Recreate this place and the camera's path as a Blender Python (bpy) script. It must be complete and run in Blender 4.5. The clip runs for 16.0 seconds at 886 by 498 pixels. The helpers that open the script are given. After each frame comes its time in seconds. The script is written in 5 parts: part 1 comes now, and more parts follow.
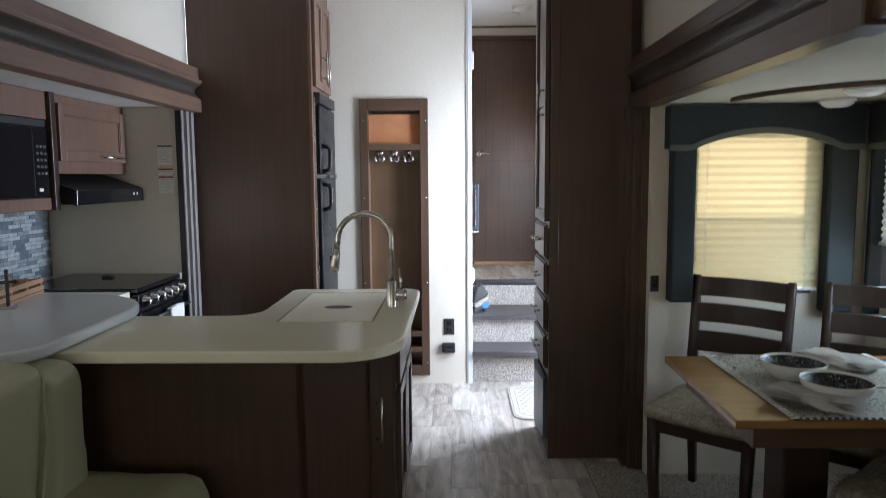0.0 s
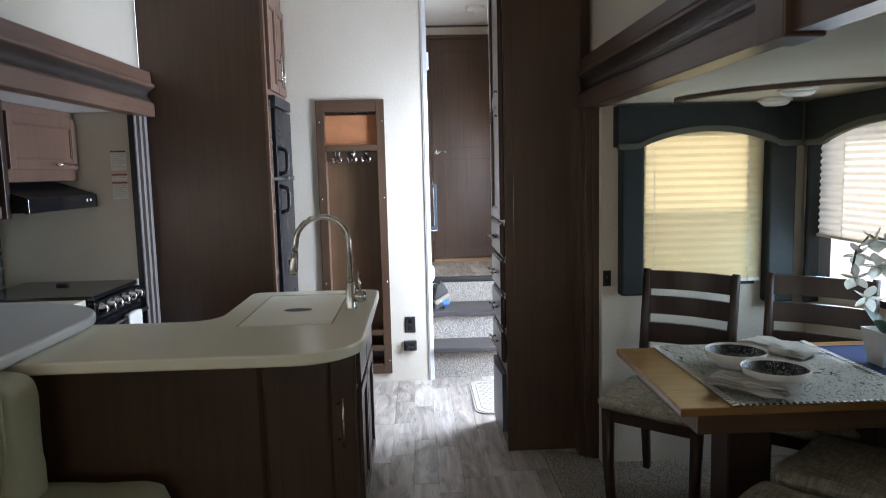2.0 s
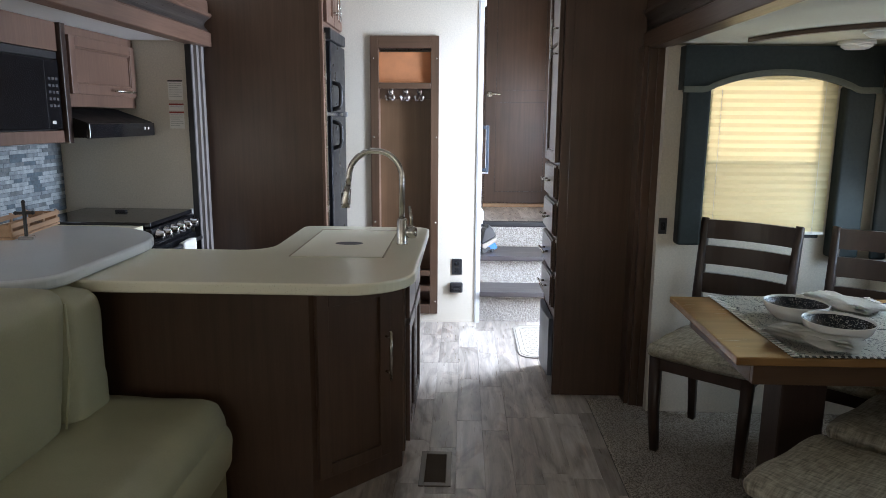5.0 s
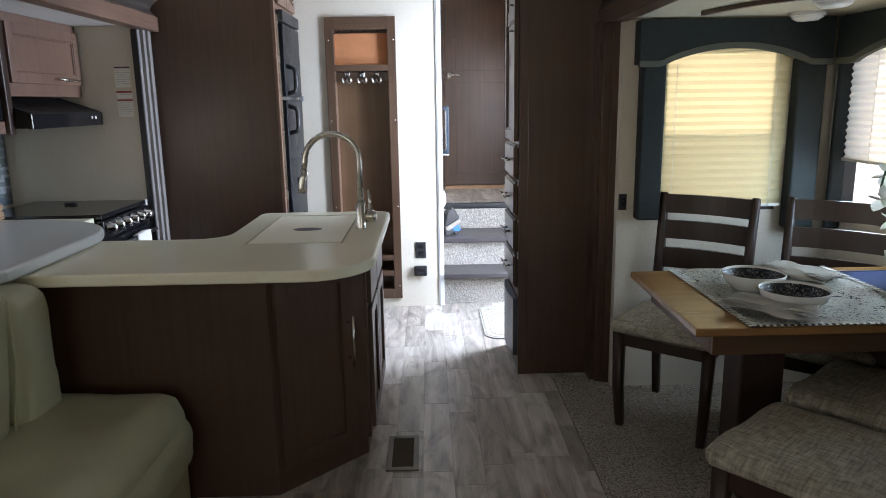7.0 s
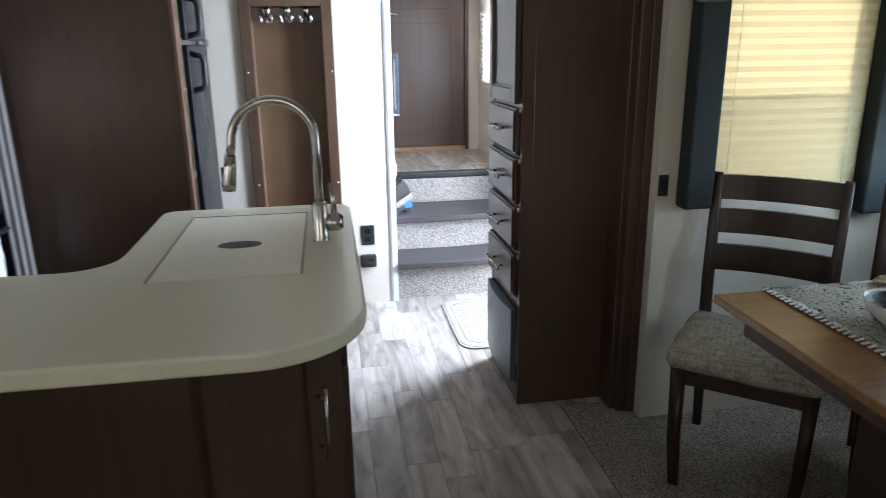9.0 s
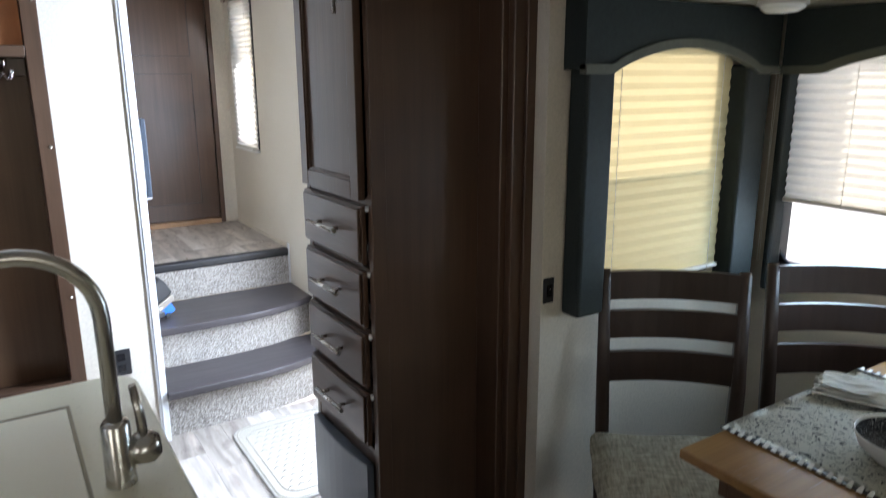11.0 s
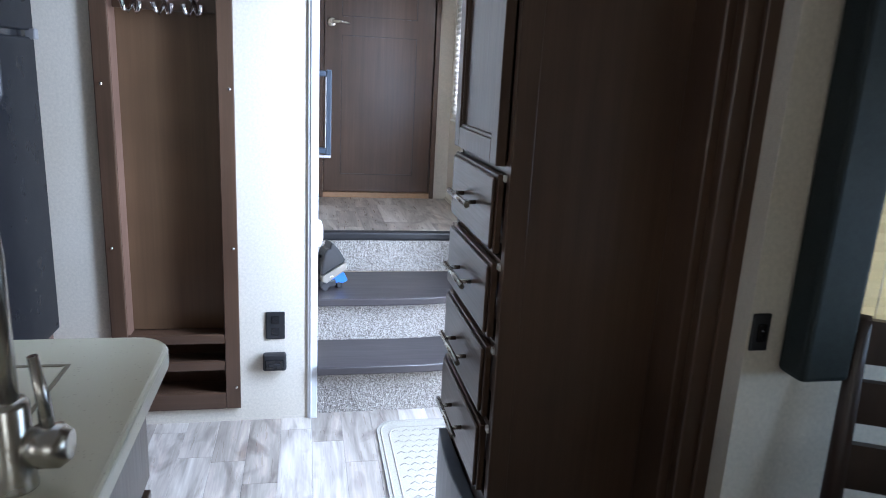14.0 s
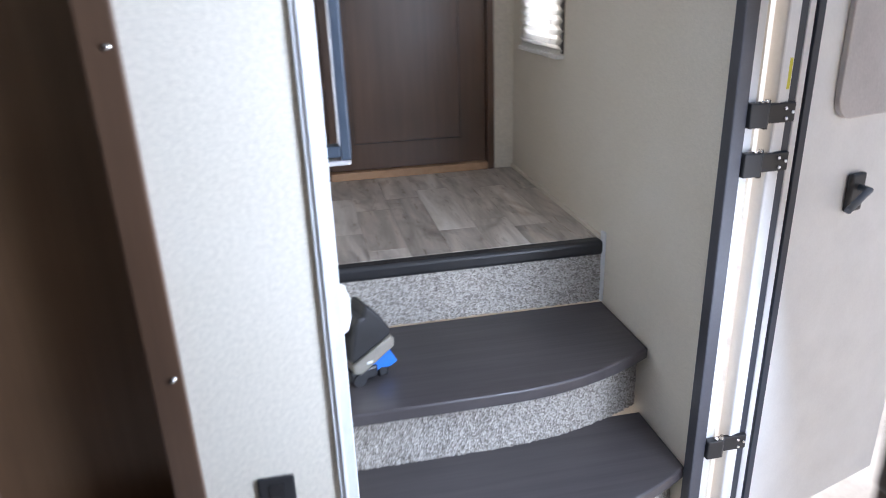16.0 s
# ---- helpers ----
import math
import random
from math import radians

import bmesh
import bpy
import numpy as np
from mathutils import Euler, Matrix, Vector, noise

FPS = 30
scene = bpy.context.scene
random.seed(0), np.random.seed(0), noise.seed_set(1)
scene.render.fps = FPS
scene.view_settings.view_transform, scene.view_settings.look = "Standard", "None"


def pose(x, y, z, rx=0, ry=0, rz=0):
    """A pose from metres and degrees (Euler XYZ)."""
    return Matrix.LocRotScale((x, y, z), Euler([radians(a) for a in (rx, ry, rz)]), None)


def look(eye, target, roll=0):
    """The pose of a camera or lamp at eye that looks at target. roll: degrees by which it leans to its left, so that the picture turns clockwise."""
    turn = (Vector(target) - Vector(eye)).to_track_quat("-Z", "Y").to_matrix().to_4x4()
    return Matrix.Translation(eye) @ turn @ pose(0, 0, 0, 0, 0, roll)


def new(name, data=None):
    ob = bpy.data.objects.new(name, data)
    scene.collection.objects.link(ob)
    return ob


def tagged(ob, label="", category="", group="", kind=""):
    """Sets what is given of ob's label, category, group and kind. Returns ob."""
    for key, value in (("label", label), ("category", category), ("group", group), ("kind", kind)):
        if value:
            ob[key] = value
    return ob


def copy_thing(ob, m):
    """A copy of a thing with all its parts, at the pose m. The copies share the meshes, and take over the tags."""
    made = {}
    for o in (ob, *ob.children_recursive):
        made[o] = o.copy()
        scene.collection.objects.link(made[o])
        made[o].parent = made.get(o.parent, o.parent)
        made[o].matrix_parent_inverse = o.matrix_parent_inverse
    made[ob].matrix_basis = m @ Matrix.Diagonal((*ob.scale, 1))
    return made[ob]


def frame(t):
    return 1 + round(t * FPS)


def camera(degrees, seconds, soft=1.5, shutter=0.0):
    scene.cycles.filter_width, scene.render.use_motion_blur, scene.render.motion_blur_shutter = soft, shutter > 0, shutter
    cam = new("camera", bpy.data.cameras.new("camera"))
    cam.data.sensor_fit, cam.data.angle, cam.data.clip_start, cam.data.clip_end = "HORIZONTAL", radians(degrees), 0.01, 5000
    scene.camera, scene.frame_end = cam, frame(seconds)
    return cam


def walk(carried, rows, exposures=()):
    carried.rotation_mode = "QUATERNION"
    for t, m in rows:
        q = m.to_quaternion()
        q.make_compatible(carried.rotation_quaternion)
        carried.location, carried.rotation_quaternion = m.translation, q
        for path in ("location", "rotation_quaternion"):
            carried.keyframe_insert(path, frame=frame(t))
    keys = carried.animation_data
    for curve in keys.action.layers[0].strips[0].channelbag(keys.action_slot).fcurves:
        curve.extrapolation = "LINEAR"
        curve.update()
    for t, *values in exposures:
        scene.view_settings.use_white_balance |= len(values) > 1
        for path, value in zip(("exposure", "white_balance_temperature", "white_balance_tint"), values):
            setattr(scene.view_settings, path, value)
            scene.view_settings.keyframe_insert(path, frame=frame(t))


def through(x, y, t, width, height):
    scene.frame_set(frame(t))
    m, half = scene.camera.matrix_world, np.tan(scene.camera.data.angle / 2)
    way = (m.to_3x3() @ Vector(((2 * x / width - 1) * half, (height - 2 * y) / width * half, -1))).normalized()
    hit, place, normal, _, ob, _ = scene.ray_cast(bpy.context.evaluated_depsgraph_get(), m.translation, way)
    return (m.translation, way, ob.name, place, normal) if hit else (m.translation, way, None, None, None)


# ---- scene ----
cam = camera(65.0, 16.0, soft=0.85, shutter=0.4)
PATH = [
    (0, (0.392, 0.294, 1.434), (0.356, 2.283, 1.224), -0.4),
    (0.5, (0.393, 0.276, 1.428), (0.374, 2.273, 1.321), 1.4),
    (1, (0.396, 0.233, 1.44), (0.42, 2.23, 1.325), 0.2),
    (1.5, (0.411, 0.214, 1.455), (0.479, 2.206, 1.288), -2.6),
    (2, (0.416, 0.24, 1.462), (0.487, 2.226, 1.237), -1.4),
    (2.5, (0.417, 0.254, 1.46), (0.485, 2.222, 1.111), -1.2),
    (3, (0.404, 0.245, 1.441), (0.464, 2.211, 1.083), -1.0),
    (3.5, (0.387, 0.254, 1.415), (0.423, 2.219, 1.044), 1.2),
    (4, (0.38, 0.263, 1.403), (0.354, 2.228, 1.029), 0.7),
    (4.2, (0.365, 0.257, 1.425), (0.329, 2.22, 1.046), 1.1),
    (6.3, (0.412, 0.268, 1.392), (0.337, 2.236, 1.044), -1.4),
    (6.5, (0.408, 0.266, 1.393), (0.357, 2.231, 1.023), -1.6),
    (7, (0.408, 0.29, 1.4), (0.446, 2.247, 0.986), -0.9),
    (7.5, (0.354, 0.41, 1.395), (0.427, 2.363, 0.967), 0.3),
    (8, (0.303, 0.678, 1.381), (0.34, 2.623, 0.917), -2.8),
    (8.2, (0.269, 0.789, 1.394), (0.327, 2.731, 0.917), -2.9),
    (10.3, (0.052, 1.911, 1.443), (0.91, 3.586, 0.764), 1.4),
    (10.5, (0.039, 1.984, 1.467), (0.957, 3.642, 0.829), 0.2),
    (11, (0.014, 2.049, 1.526), (1.066, 3.682, 1.05), -0.2),
    (11.5, (0.025, 2.067, 1.608), (1.111, 3.733, 1.397), 0.6),
    (12, (0.061, 2.103, 1.754), (1.139, 3.788, 1.77), -5.2),
    (12.5, (0.218, 2.136, 1.798), (1.232, 3.856, 1.899), -6.7),
    (13, (0.344, 2.169, 1.693), (1.126, 4.01, 1.669), -5.1),
    (13.5, (0.403, 2.211, 1.481), (0.875, 4.116, 1.101), -1.7),
    (14, (0.455, 2.39, 1.381), (0.846, 4.289, 0.89), 3.0),
    (14.5, (0.497, 2.623, 1.374), (0.74, 4.533, 0.834), 1.5),
    (15, (0.56, 2.962, 1.363), (0.629, 4.871, 0.77), 3.8),
    (15.5, (0.501, 3.402, 1.373), (0.619, 5.288, 0.719), 3.4),
    (16, (0.47, 3.824, 1.366), (0.829, 5.653, 0.641), -2.0),
]
walk(cam, [(t, look(eye, target, roll)) for t, eye, target, roll in PATH],
     [(0.0, 1.03, 6600, 17), (3.0, 1.02, 6600, 17), (4.0, 1.15, 6600, 17), (7.0, 1.22, 6600, 17), (10.5, 1.17, 6300, 15), (11.5, 1.13, 7000, 18), (12.5, 1.52, 7600, 20),
      (13.2, 1.32, 6800, 18), (14.0, 0.94, 5900, 17), (15.0, 0.72, 6100, 20), (16.0, 0.52, 6350, 19)])

# ---- world, sun, daylight at the openings, added fill lamps ----
world = bpy.data.worlds.new("sky")
scene.world = world
world.use_nodes = True
wn = world.node_tree
sky = wn.nodes.new("ShaderNodeTexSky")
sky.sky_type, sky.sun_disc = "NISHITA", False
sky.sun_elevation, sky.sun_rotation = radians(24), radians(20)
wn.links.new(sky.outputs[0], wn.nodes["Background"].inputs[0])
wn.nodes["Background"].inputs[1].default_value = 0.15
sun_data = bpy.data.lights.new("sun", "SUN")
sun_data.energy, sun_data.angle, sun_data.color = 4.4, radians(0.6), (1.0, 0.91, 0.76)
sun = new("sun", sun_data)
sun.matrix_world = look((1.5, 6, 5), (1.5 - 0.312, 6 - 0.858, 5 - 0.407))


def area_lamp(name, at, target, w, h, watts, col):
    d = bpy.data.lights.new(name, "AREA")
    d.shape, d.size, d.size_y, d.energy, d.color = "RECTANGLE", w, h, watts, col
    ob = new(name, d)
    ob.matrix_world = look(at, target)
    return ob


area_lamp("daylight_entry", (1.36, 4.43, 1.17), (0.5, 4.43, 0.9), 0.30, 1.5, 41, (0.66, 0.82, 1.0))
area_lamp("daylight_dinette", (2.30, 2.86, 1.0), (1.0, 2.7, 0.75), 0.95, 0.22, 3.2, (0.55, 0.80, 1.0))
area_lamp("daylight_hall", (1.33, 6.17, 1.5), (0.5, 6.1, 1.2), 0.3, 0.8, 1.6, (0.9, 0.95, 1.0))
# Added fill: three lamps out of view, in openings assumed for them.
area_lamp("fill_rear", (0.0, -2.38, 1.5), (0.0, 1.0, 1.1), 1.5, 0.8, 5.4, (1.0, 0.98, 0.84))
area_lamp("fill_sofa", (-1.90, 1.2, 1.2), (0.5, 1.3, 1.0), 1.0, 0.5, 2.7, (1.0, 0.95, 0.86))
area_lamp("fill_kitchen", (-1.90, 2.95, 1.22), (0.0, 3.0, 1.0), 0.6, 0.34, 0.4, (0.9, 0.96, 1.0))


# ---- materials ----
def nodes_of(name):
    m = bpy.data.materials.new(name)
    m.use_nodes = True
    t = m.node_tree
    return m, t, t.nodes["Principled BSDF"]


def mapped(t, scale, space="Object"):
    co = t.nodes.new("ShaderNodeTexCoord")
    mp = t.nodes.new("ShaderNodeMapping")
    mp.inputs["Scale"].default_value = scale if isinstance(scale, tuple) else (scale,) * 3
    t.links.new(co.outputs[space], mp.inputs[0])
    return mp.outputs[0]


def noise_tex(t, scale, detail=4.0, rough=0.6):
    n = t.nodes.new("ShaderNodeTexNoise")
    n.inputs["Scale"].default_value, n.inputs["Detail"].default_value, n.inputs["Roughness"].default_value = 1.0, detail, rough
    t.links.new(mapped(t, scale), n.inputs["Vector"])
    return n.outputs["Fac"]


def ramp(t, fac, stops):
    r = t.nodes.new("ShaderNodeValToRGB")
    e = r.color_ramp.elements
    while len(e) < len(stops):
        e.new(0.5)
    for el, (p, c) in zip(e, stops):
        el.position, el.color = p, (*c, 1) if len(c) == 3 else c
    t.links.new(fac, r.inputs[0])
    return r.outputs[0]


def mixed(t, a, b, fac, mode="MIX"):
    n = t.nodes.new("ShaderNodeMix")
    n.data_type, n.blend_type = "RGBA", mode
    for s, v in ((n.inputs["Factor"], fac), (n.inputs["A"], a), (n.inputs["B"], b)):
        if isinstance(v, (int, float)):
            s.default_value = v
        elif isinstance(v, tuple):
            s.default_value = (*v, 1)
        else:
            t.links.new(v, s)
    return n.outputs["Result"]


def bumped(t, bsdf, height, strength, dist=0.002):
    b = t.nodes.new("ShaderNodeBump")
    b.inputs["Strength"].default_value, b.inputs["Distance"].default_value = strength, dist
    t.links.new(height, b.inputs["Height"])
    t.links.new(b.outputs[0], bsdf.inputs["Normal"])


def plain(name, col, rough=0.5, metal=0.0, var=0.12, scale=9.0, fine=160.0, bump=0.08, spec=0.5):
    """Paint, plastic, metal or leather: two scales of tone and a fine relief."""
    m, t, p = nodes_of(name)
    lo = tuple(c * (1 - var) for c in col)
    hi = tuple(min(1, c * (1 + var)) for c in col)
    big = noise_tex(t, scale)
    small = noise_tex(t, fine)
    c = ramp(t, big, [(0.3, lo), (0.7, hi)])
    c = mixed(t, c, ramp(t, small, [(0.3, (0.42,) * 3), (0.7, (0.58,) * 3)]), 0.35, "OVERLAY")
    t.links.new(c, p.inputs["Base Color"])
    rr = ramp(t, big, [(0.3, (max(0.03, rough * 0.85),) * 3), (0.75, (min(1, rough * 1.15),) * 3)])
    t.links.new(rr, p.inputs["Roughness"])
    p.inputs["Metallic"].default_value = metal
    p.inputs["Specular IOR Level"].default_value = spec
    bumped(t, p, small, bump)
    return m


def wood(name, dark, light, rough=0.4, axis=2, grain=38.0, spec=0.5, vary=0.0):
    """Stained wood, its grain along the axis."""
    m, t, p = nodes_of(name)
    sc = [grain, grain, grain]
    sc[axis] = grain * 0.045
    fine = [grain * 5] * 3
    fine[axis] = grain * 0.16
    g = noise_tex(t, tuple(sc), 4, 0.55)
    f = noise_tex(t, tuple(fine), 3, 0.6)
    b = noise_tex(t, 2.4, 2)
    c = ramp(t, g, [(0.0, dark), (1.0, light)])
    c = mixed(t, c, ramp(t, f, [(0.3, (0.42,) * 3), (0.7, (0.57,) * 3)]), 0.4, "OVERLAY")
    c = mixed(t, c, ramp(t, b, [(0.3, (0.36,) * 3), (0.7, (0.62,) * 3)]), 0.6, "OVERLAY")
    if vary:
        oi = t.nodes.new("ShaderNodeObjectInfo")
        c = mixed(t, c, ramp(t, oi.outputs["Random"], [(0.0, (0.5 - vary,) * 3), (1.0, (0.5 + vary,) * 3)]), 0.9, "OVERLAY")
    t.links.new(c, p.inputs["Base Color"])
    t.links.new(ramp(t, f, [(0.3, (rough * 1.15,) * 3), (0.7, (rough * 0.9,) * 3)]), p.inputs["Roughness"])
    p.inputs["Specular IOR Level"].default_value = spec
    bumped(t, p, f, 0.03)
    return m


def plank_material(name):
    """Grey-brown printed vinyl plank: long grain, knots and a tone of its own for each plank."""
    m, t, p = nodes_of(name)
    oi = t.nodes.new("ShaderNodeObjectInfo")
    co = t.nodes.new("ShaderNodeTexCoord")
    add = t.nodes.new("ShaderNodeVectorMath")
    mul = t.nodes.new("ShaderNodeVectorMath")
    mul.operation = "SCALE"
    mul.inputs[0].default_value = (37.0, 53.0, 11.0)
    t.links.new(oi.outputs["Random"], mul.inputs["Scale"])
    t.links.new(co.outputs["Object"], add.inputs[0])
    t.links.new(mul.outputs[0], add.inputs[1])

    def tex(scale, detail, distort=0.0):
        mp = t.nodes.new("ShaderNodeMapping")
        mp.inputs["Scale"].default_value = scale
        t.links.new(add.outputs[0], mp.inputs[0])
        n = t.nodes.new("ShaderNodeTexNoise")
        n.inputs["Scale"].default_value, n.inputs["Detail"].default_value, n.inputs["Distortion"].default_value = 1.0, detail, distort
        t.links.new(mp.outputs[0], n.inputs["Vector"])
        return n.outputs["Fac"]

    g = tex((11, 1.7, 11), 3, 1.5)
    f = tex((120, 7, 120), 4)
    k = tex((6.5, 3.2, 6.5), 3, 1.6)
    c = ramp(t, g, [(0.28, (0.27, 0.235, 0.205)), (0.5, (0.475, 0.43, 0.385)), (0.72, (0.66, 0.615, 0.57))])
    c = mixed(t, c, ramp(t, f, [(0.3, (0.40,) * 3), (0.7, (0.60,) * 3)]), 0.45, "OVERLAY")
    c = mixed(t, c, ramp(t, k, [(0.30, (0.12, 0.10, 0.09)), (0.47, (0.5,) * 3)]), 0.55, "OVERLAY")
    c = mixed(t, c, ramp(t, oi.outputs["Random"], [(0.0, (0.33, 0.315, 0.30)), (0.5, (0.5, 0.49, 0.48)), (1.0, (0.60, 0.595, 0.59))]), 0.8, "OVERLAY")
    t.links.new(c, p.inputs["Base Color"])
    t.links.new(ramp(t, f, [(0.3, (0.38,) * 3), (0.7, (0.26,) * 3)]), p.inputs["Roughness"])
    bumped(t, p, f, 0.15)
    return m


def weave(name, col, scale=900.0, var=0.1, rough=0.85, bump=0.3, cross=0.12):
    """Linen-like wall covering or cloth, threads both ways."""
    m, t, p = nodes_of(name)
    a = noise_tex(t, (scale, scale * cross, scale), 2)
    b = noise_tex(t, (scale * cross, scale, scale * cross), 2)
    big = noise_tex(t, 2.2, 2)
    h = mixed(t, a, b, 0.5)
    lo, hi = tuple(c * (1 - var) for c in col), tuple(min(1, c * (1 + var)) for c in col)
    c = ramp(t, h, [(0.36, lo), (0.64, hi)])
    c = mixed(t, c, ramp(t, big, [(0.3, (0.46,) * 3), (0.7, (0.54,) * 3)]), 0.6, "OVERLAY")
    t.links.new(c, p.inputs["Base Color"])
    p.inputs["Roughness"].default_value = rough
    p.inputs["Specular IOR Level"].default_value = 0.2
    bumped(t, p, h, bump)
    return m


def carpet_material(name, a, b, c3, scale=260.0):
    m, t, p = nodes_of(name)
    v = t.nodes.new("ShaderNodeTexVoronoi")
    v.inputs["Scale"].default_value = 1.0
    t.links.new(mapped(t, scale), v.inputs["Vector"])
    sep = t.nodes.new("ShaderNodeSeparateColor")
    t.links.new(v.outputs["Color"], sep.inputs[0])
    big = noise_tex(t, 3.0, 3)
    c = ramp(t, sep.outputs[0], [(0.1, a), (0.45, b), (0.9, c3)])
    c = mixed(t, c, ramp(t, big, [(0.3, (0.42,) * 3), (0.7, (0.56,) * 3)]), 0.7, "OVERLAY")
    t.links.new(c, p.inputs["Base Color"])
    p.inputs["Roughness"].default_value = 0.95
    p.inputs["Specular IOR Level"].default_value = 0.1
    bumped(t, p, v.outputs["Distance"], 0.7, 0.004)
    return m


def speckled(name, col, spot, rough=0.22):
    """Solid-surface worktop with fine specks."""
    m, t, p = nodes_of(name)
    v = t.nodes.new("ShaderNodeTexVoronoi")
    v.inputs["Scale"].default_value = 1.0
    t.links.new(mapped(t, 130.0), v.inputs["Vector"])
    sep = t.nodes.new("ShaderNodeSeparateColor")
    t.links.new(v.outputs["Color"], sep.inputs[0])
    near = ramp(t, v.outputs["Distance"], [(0.16, (1, 1, 1)), (0.26, (0, 0, 0))])
    some = ramp(t, sep.outputs[1], [(0.72, (0, 0, 0)), (0.76, (1, 1, 1))])
    big = noise_tex(t, 5.0, 4)
    base = ramp(t, big, [(0.3, tuple(k * 0.985 for k in col)), (0.7, col)])
    f = t.nodes.new("ShaderNodeMath")
    f.operation = "MULTIPLY"
    t.links.new(near, f.inputs[0])
    t.links.new(some, f.inputs[1])
    t.links.new(mixed(t, base, spot, f.outputs[0]), p.inputs["Base Color"])
    t.links.new(ramp(t, big, [(0.3, (rough,) * 3), (0.7, (rough * 1.12,) * 3)]), p.inputs["Roughness"])
    return m


def shade_cloth(name, col, through=0.6):
    """Pleated blind cloth that lets light through."""
    m, t, p = nodes_of(name)
    tr = t.nodes.new("ShaderNodeBsdfTranslucent")
    df = t.nodes.new("ShaderNodeBsdfDiffuse")
    mx = t.nodes.new("ShaderNodeMixShader")
    n = noise_tex(t, (420, 60, 420), 3)
    c = ramp(t, n, [(0.3, tuple(k * 0.88 for k in col)), (0.7, col)])
    t.links.new(c, tr.inputs[0])
    t.links.new(c, df.inputs[0])
    mx.inputs[0].default_value = through
    t.links.new(df.outputs[0], mx.inputs[1])
    t.links.new(tr.outputs[0], mx.inputs[2])
    t.links.new(mx.outputs[0], t.nodes["Material Output"].inputs[0])
    return m


def glass_material(name, tint=(1, 1, 1), rough=0.0):
    m, t, p = nodes_of(name)
    p.inputs["Base Color"].default_value = (*tint, 1)
    p.inputs["Transmission Weight"].default_value = 1.0
    p.inputs["Roughness"].default_value = rough
    p.inputs["IOR"].default_value = 1.02
    return m


def blotched(name, pale, dark, scale=55.0, rough=0.9):
    """Cloth printed with a dark leafy pattern."""
    m, t, p = nodes_of(name)
    n = t.nodes.new("ShaderNodeTexNoise")
    n.inputs["Scale"].default_value, n.inputs["Detail"].default_value, n.inputs["Distortion"].default_value = 1.0, 3.0, 1.6
    t.links.new(mapped(t, scale), n.inputs["Vector"])
    th = noise_tex(t, 700.0, 2)
    c = ramp(t, n.outputs["Fac"], [(0.36, dark), (0.39, pale), (0.575, pale), (0.60, dark), (0.64, pale)])
    c = mixed(t, c, ramp(t, th, [(0.3, (0.38,) * 3), (0.7, (0.6,) * 3)]), 0.6, "OVERLAY")
    t.links.new(c, p.inputs["Base Color"])
    p.inputs["Roughness"].default_value = rough
    bumped(t, p, th, 0.4)
    return m


WOOD = wood("dark_stained_wood", (0.056, 0.0310, 0.0195), (0.117, 0.0655, 0.0405), 0.31)
WOOD_Y = wood("dark_stained_wood_along", (0.056, 0.0310, 0.0195), (0.117, 0.0655, 0.0405), 0.31, axis=1)
WOOD_X = wood("dark_stained_wood_across", (0.056, 0.0310, 0.0195), (0.117, 0.0655, 0.0405), 0.31, axis=0)
WOOD_MID = wood("warm_brown_wood", (0.13, 0.070, 0.048), (0.22, 0.130, 0.094), 0.38)
WOOD_MID_Y = wood("warm_brown_wood_along", (0.13, 0.070, 0.048), (0.22, 0.130, 0.094), 0.38, axis=1)
SMOKY = wood("smoky_cove_wood", (0.045, 0.036, 0.032), (0.085, 0.070, 0.062), 0.3, axis=1)
CHAIR_WOOD = wood("espresso_chair_wood", (0.024, 0.013, 0.009), (0.055, 0.031, 0.023), 0.34)
TABLE_WOOD = wood("honey_table_wood", (0.20, 0.100, 0.034), (0.36, 0.195, 0.072), 0.24, axis=0, grain=30)
TREAD_WOOD = wood("charcoal_tread_wood", (0.035, 0.030, 0.032), (0.075, 0.066, 0.068), 0.36, axis=0)
PLANK = plank_material("grey_vinyl_plank")
CORK = plain("orange_cork", (0.50, 0.20, 0.085), 0.9, var=0.12, fine=300, bump=0.4)
WALL = weave("cream_linen_wallpaper", (0.68, 0.625, 0.535))
CEIL = plain("white_ceiling_panel", (0.80, 0.79, 0.77), 0.6, var=0.03, fine=260, bump=0.1)
CREAM_CEIL = weave("cream_slide_ceiling", (0.60, 0.565, 0.45), 800)
CARPET = carpet_material("beige_loop_carpet", (0.15, 0.125, 0.10), (0.36, 0.315, 0.265), (0.56, 0.51, 0.445))
PILE = carpet_material("pale_stair_carpet", (0.25, 0.225, 0.20), (0.41, 0.38, 0.345), (0.56, 0.53, 0.485), 230)
COUNTER = speckled("cream_solid_surface", (0.81, 0.775, 0.60), (0.68, 0.63, 0.47))
SINK = speckled("white_sink_board", (0.85, 0.81, 0.65), (0.81, 0.77, 0.60), 0.4)
LEATHER = plain("cream_leather", (0.41, 0.395, 0.255), 0.42, var=0.06, scale=5, fine=240, bump=0.22)
STEEL = plain("brushed_nickel", (0.56, 0.54, 0.50), 0.26, metal=1.0, var=0.06, bump=0.03)
CHROME = plain("polished_chrome", (0.75, 0.75, 0.76), 0.12, metal=1.0, var=0.03, bump=0.0)
BLACK = plain("black_enamel", (0.012, 0.012, 0.014), 0.14, var=0.2, bump=0.02)
BLACK_MAT = plain("black_plastic", (0.018, 0.018, 0.02), 0.45, var=0.2)
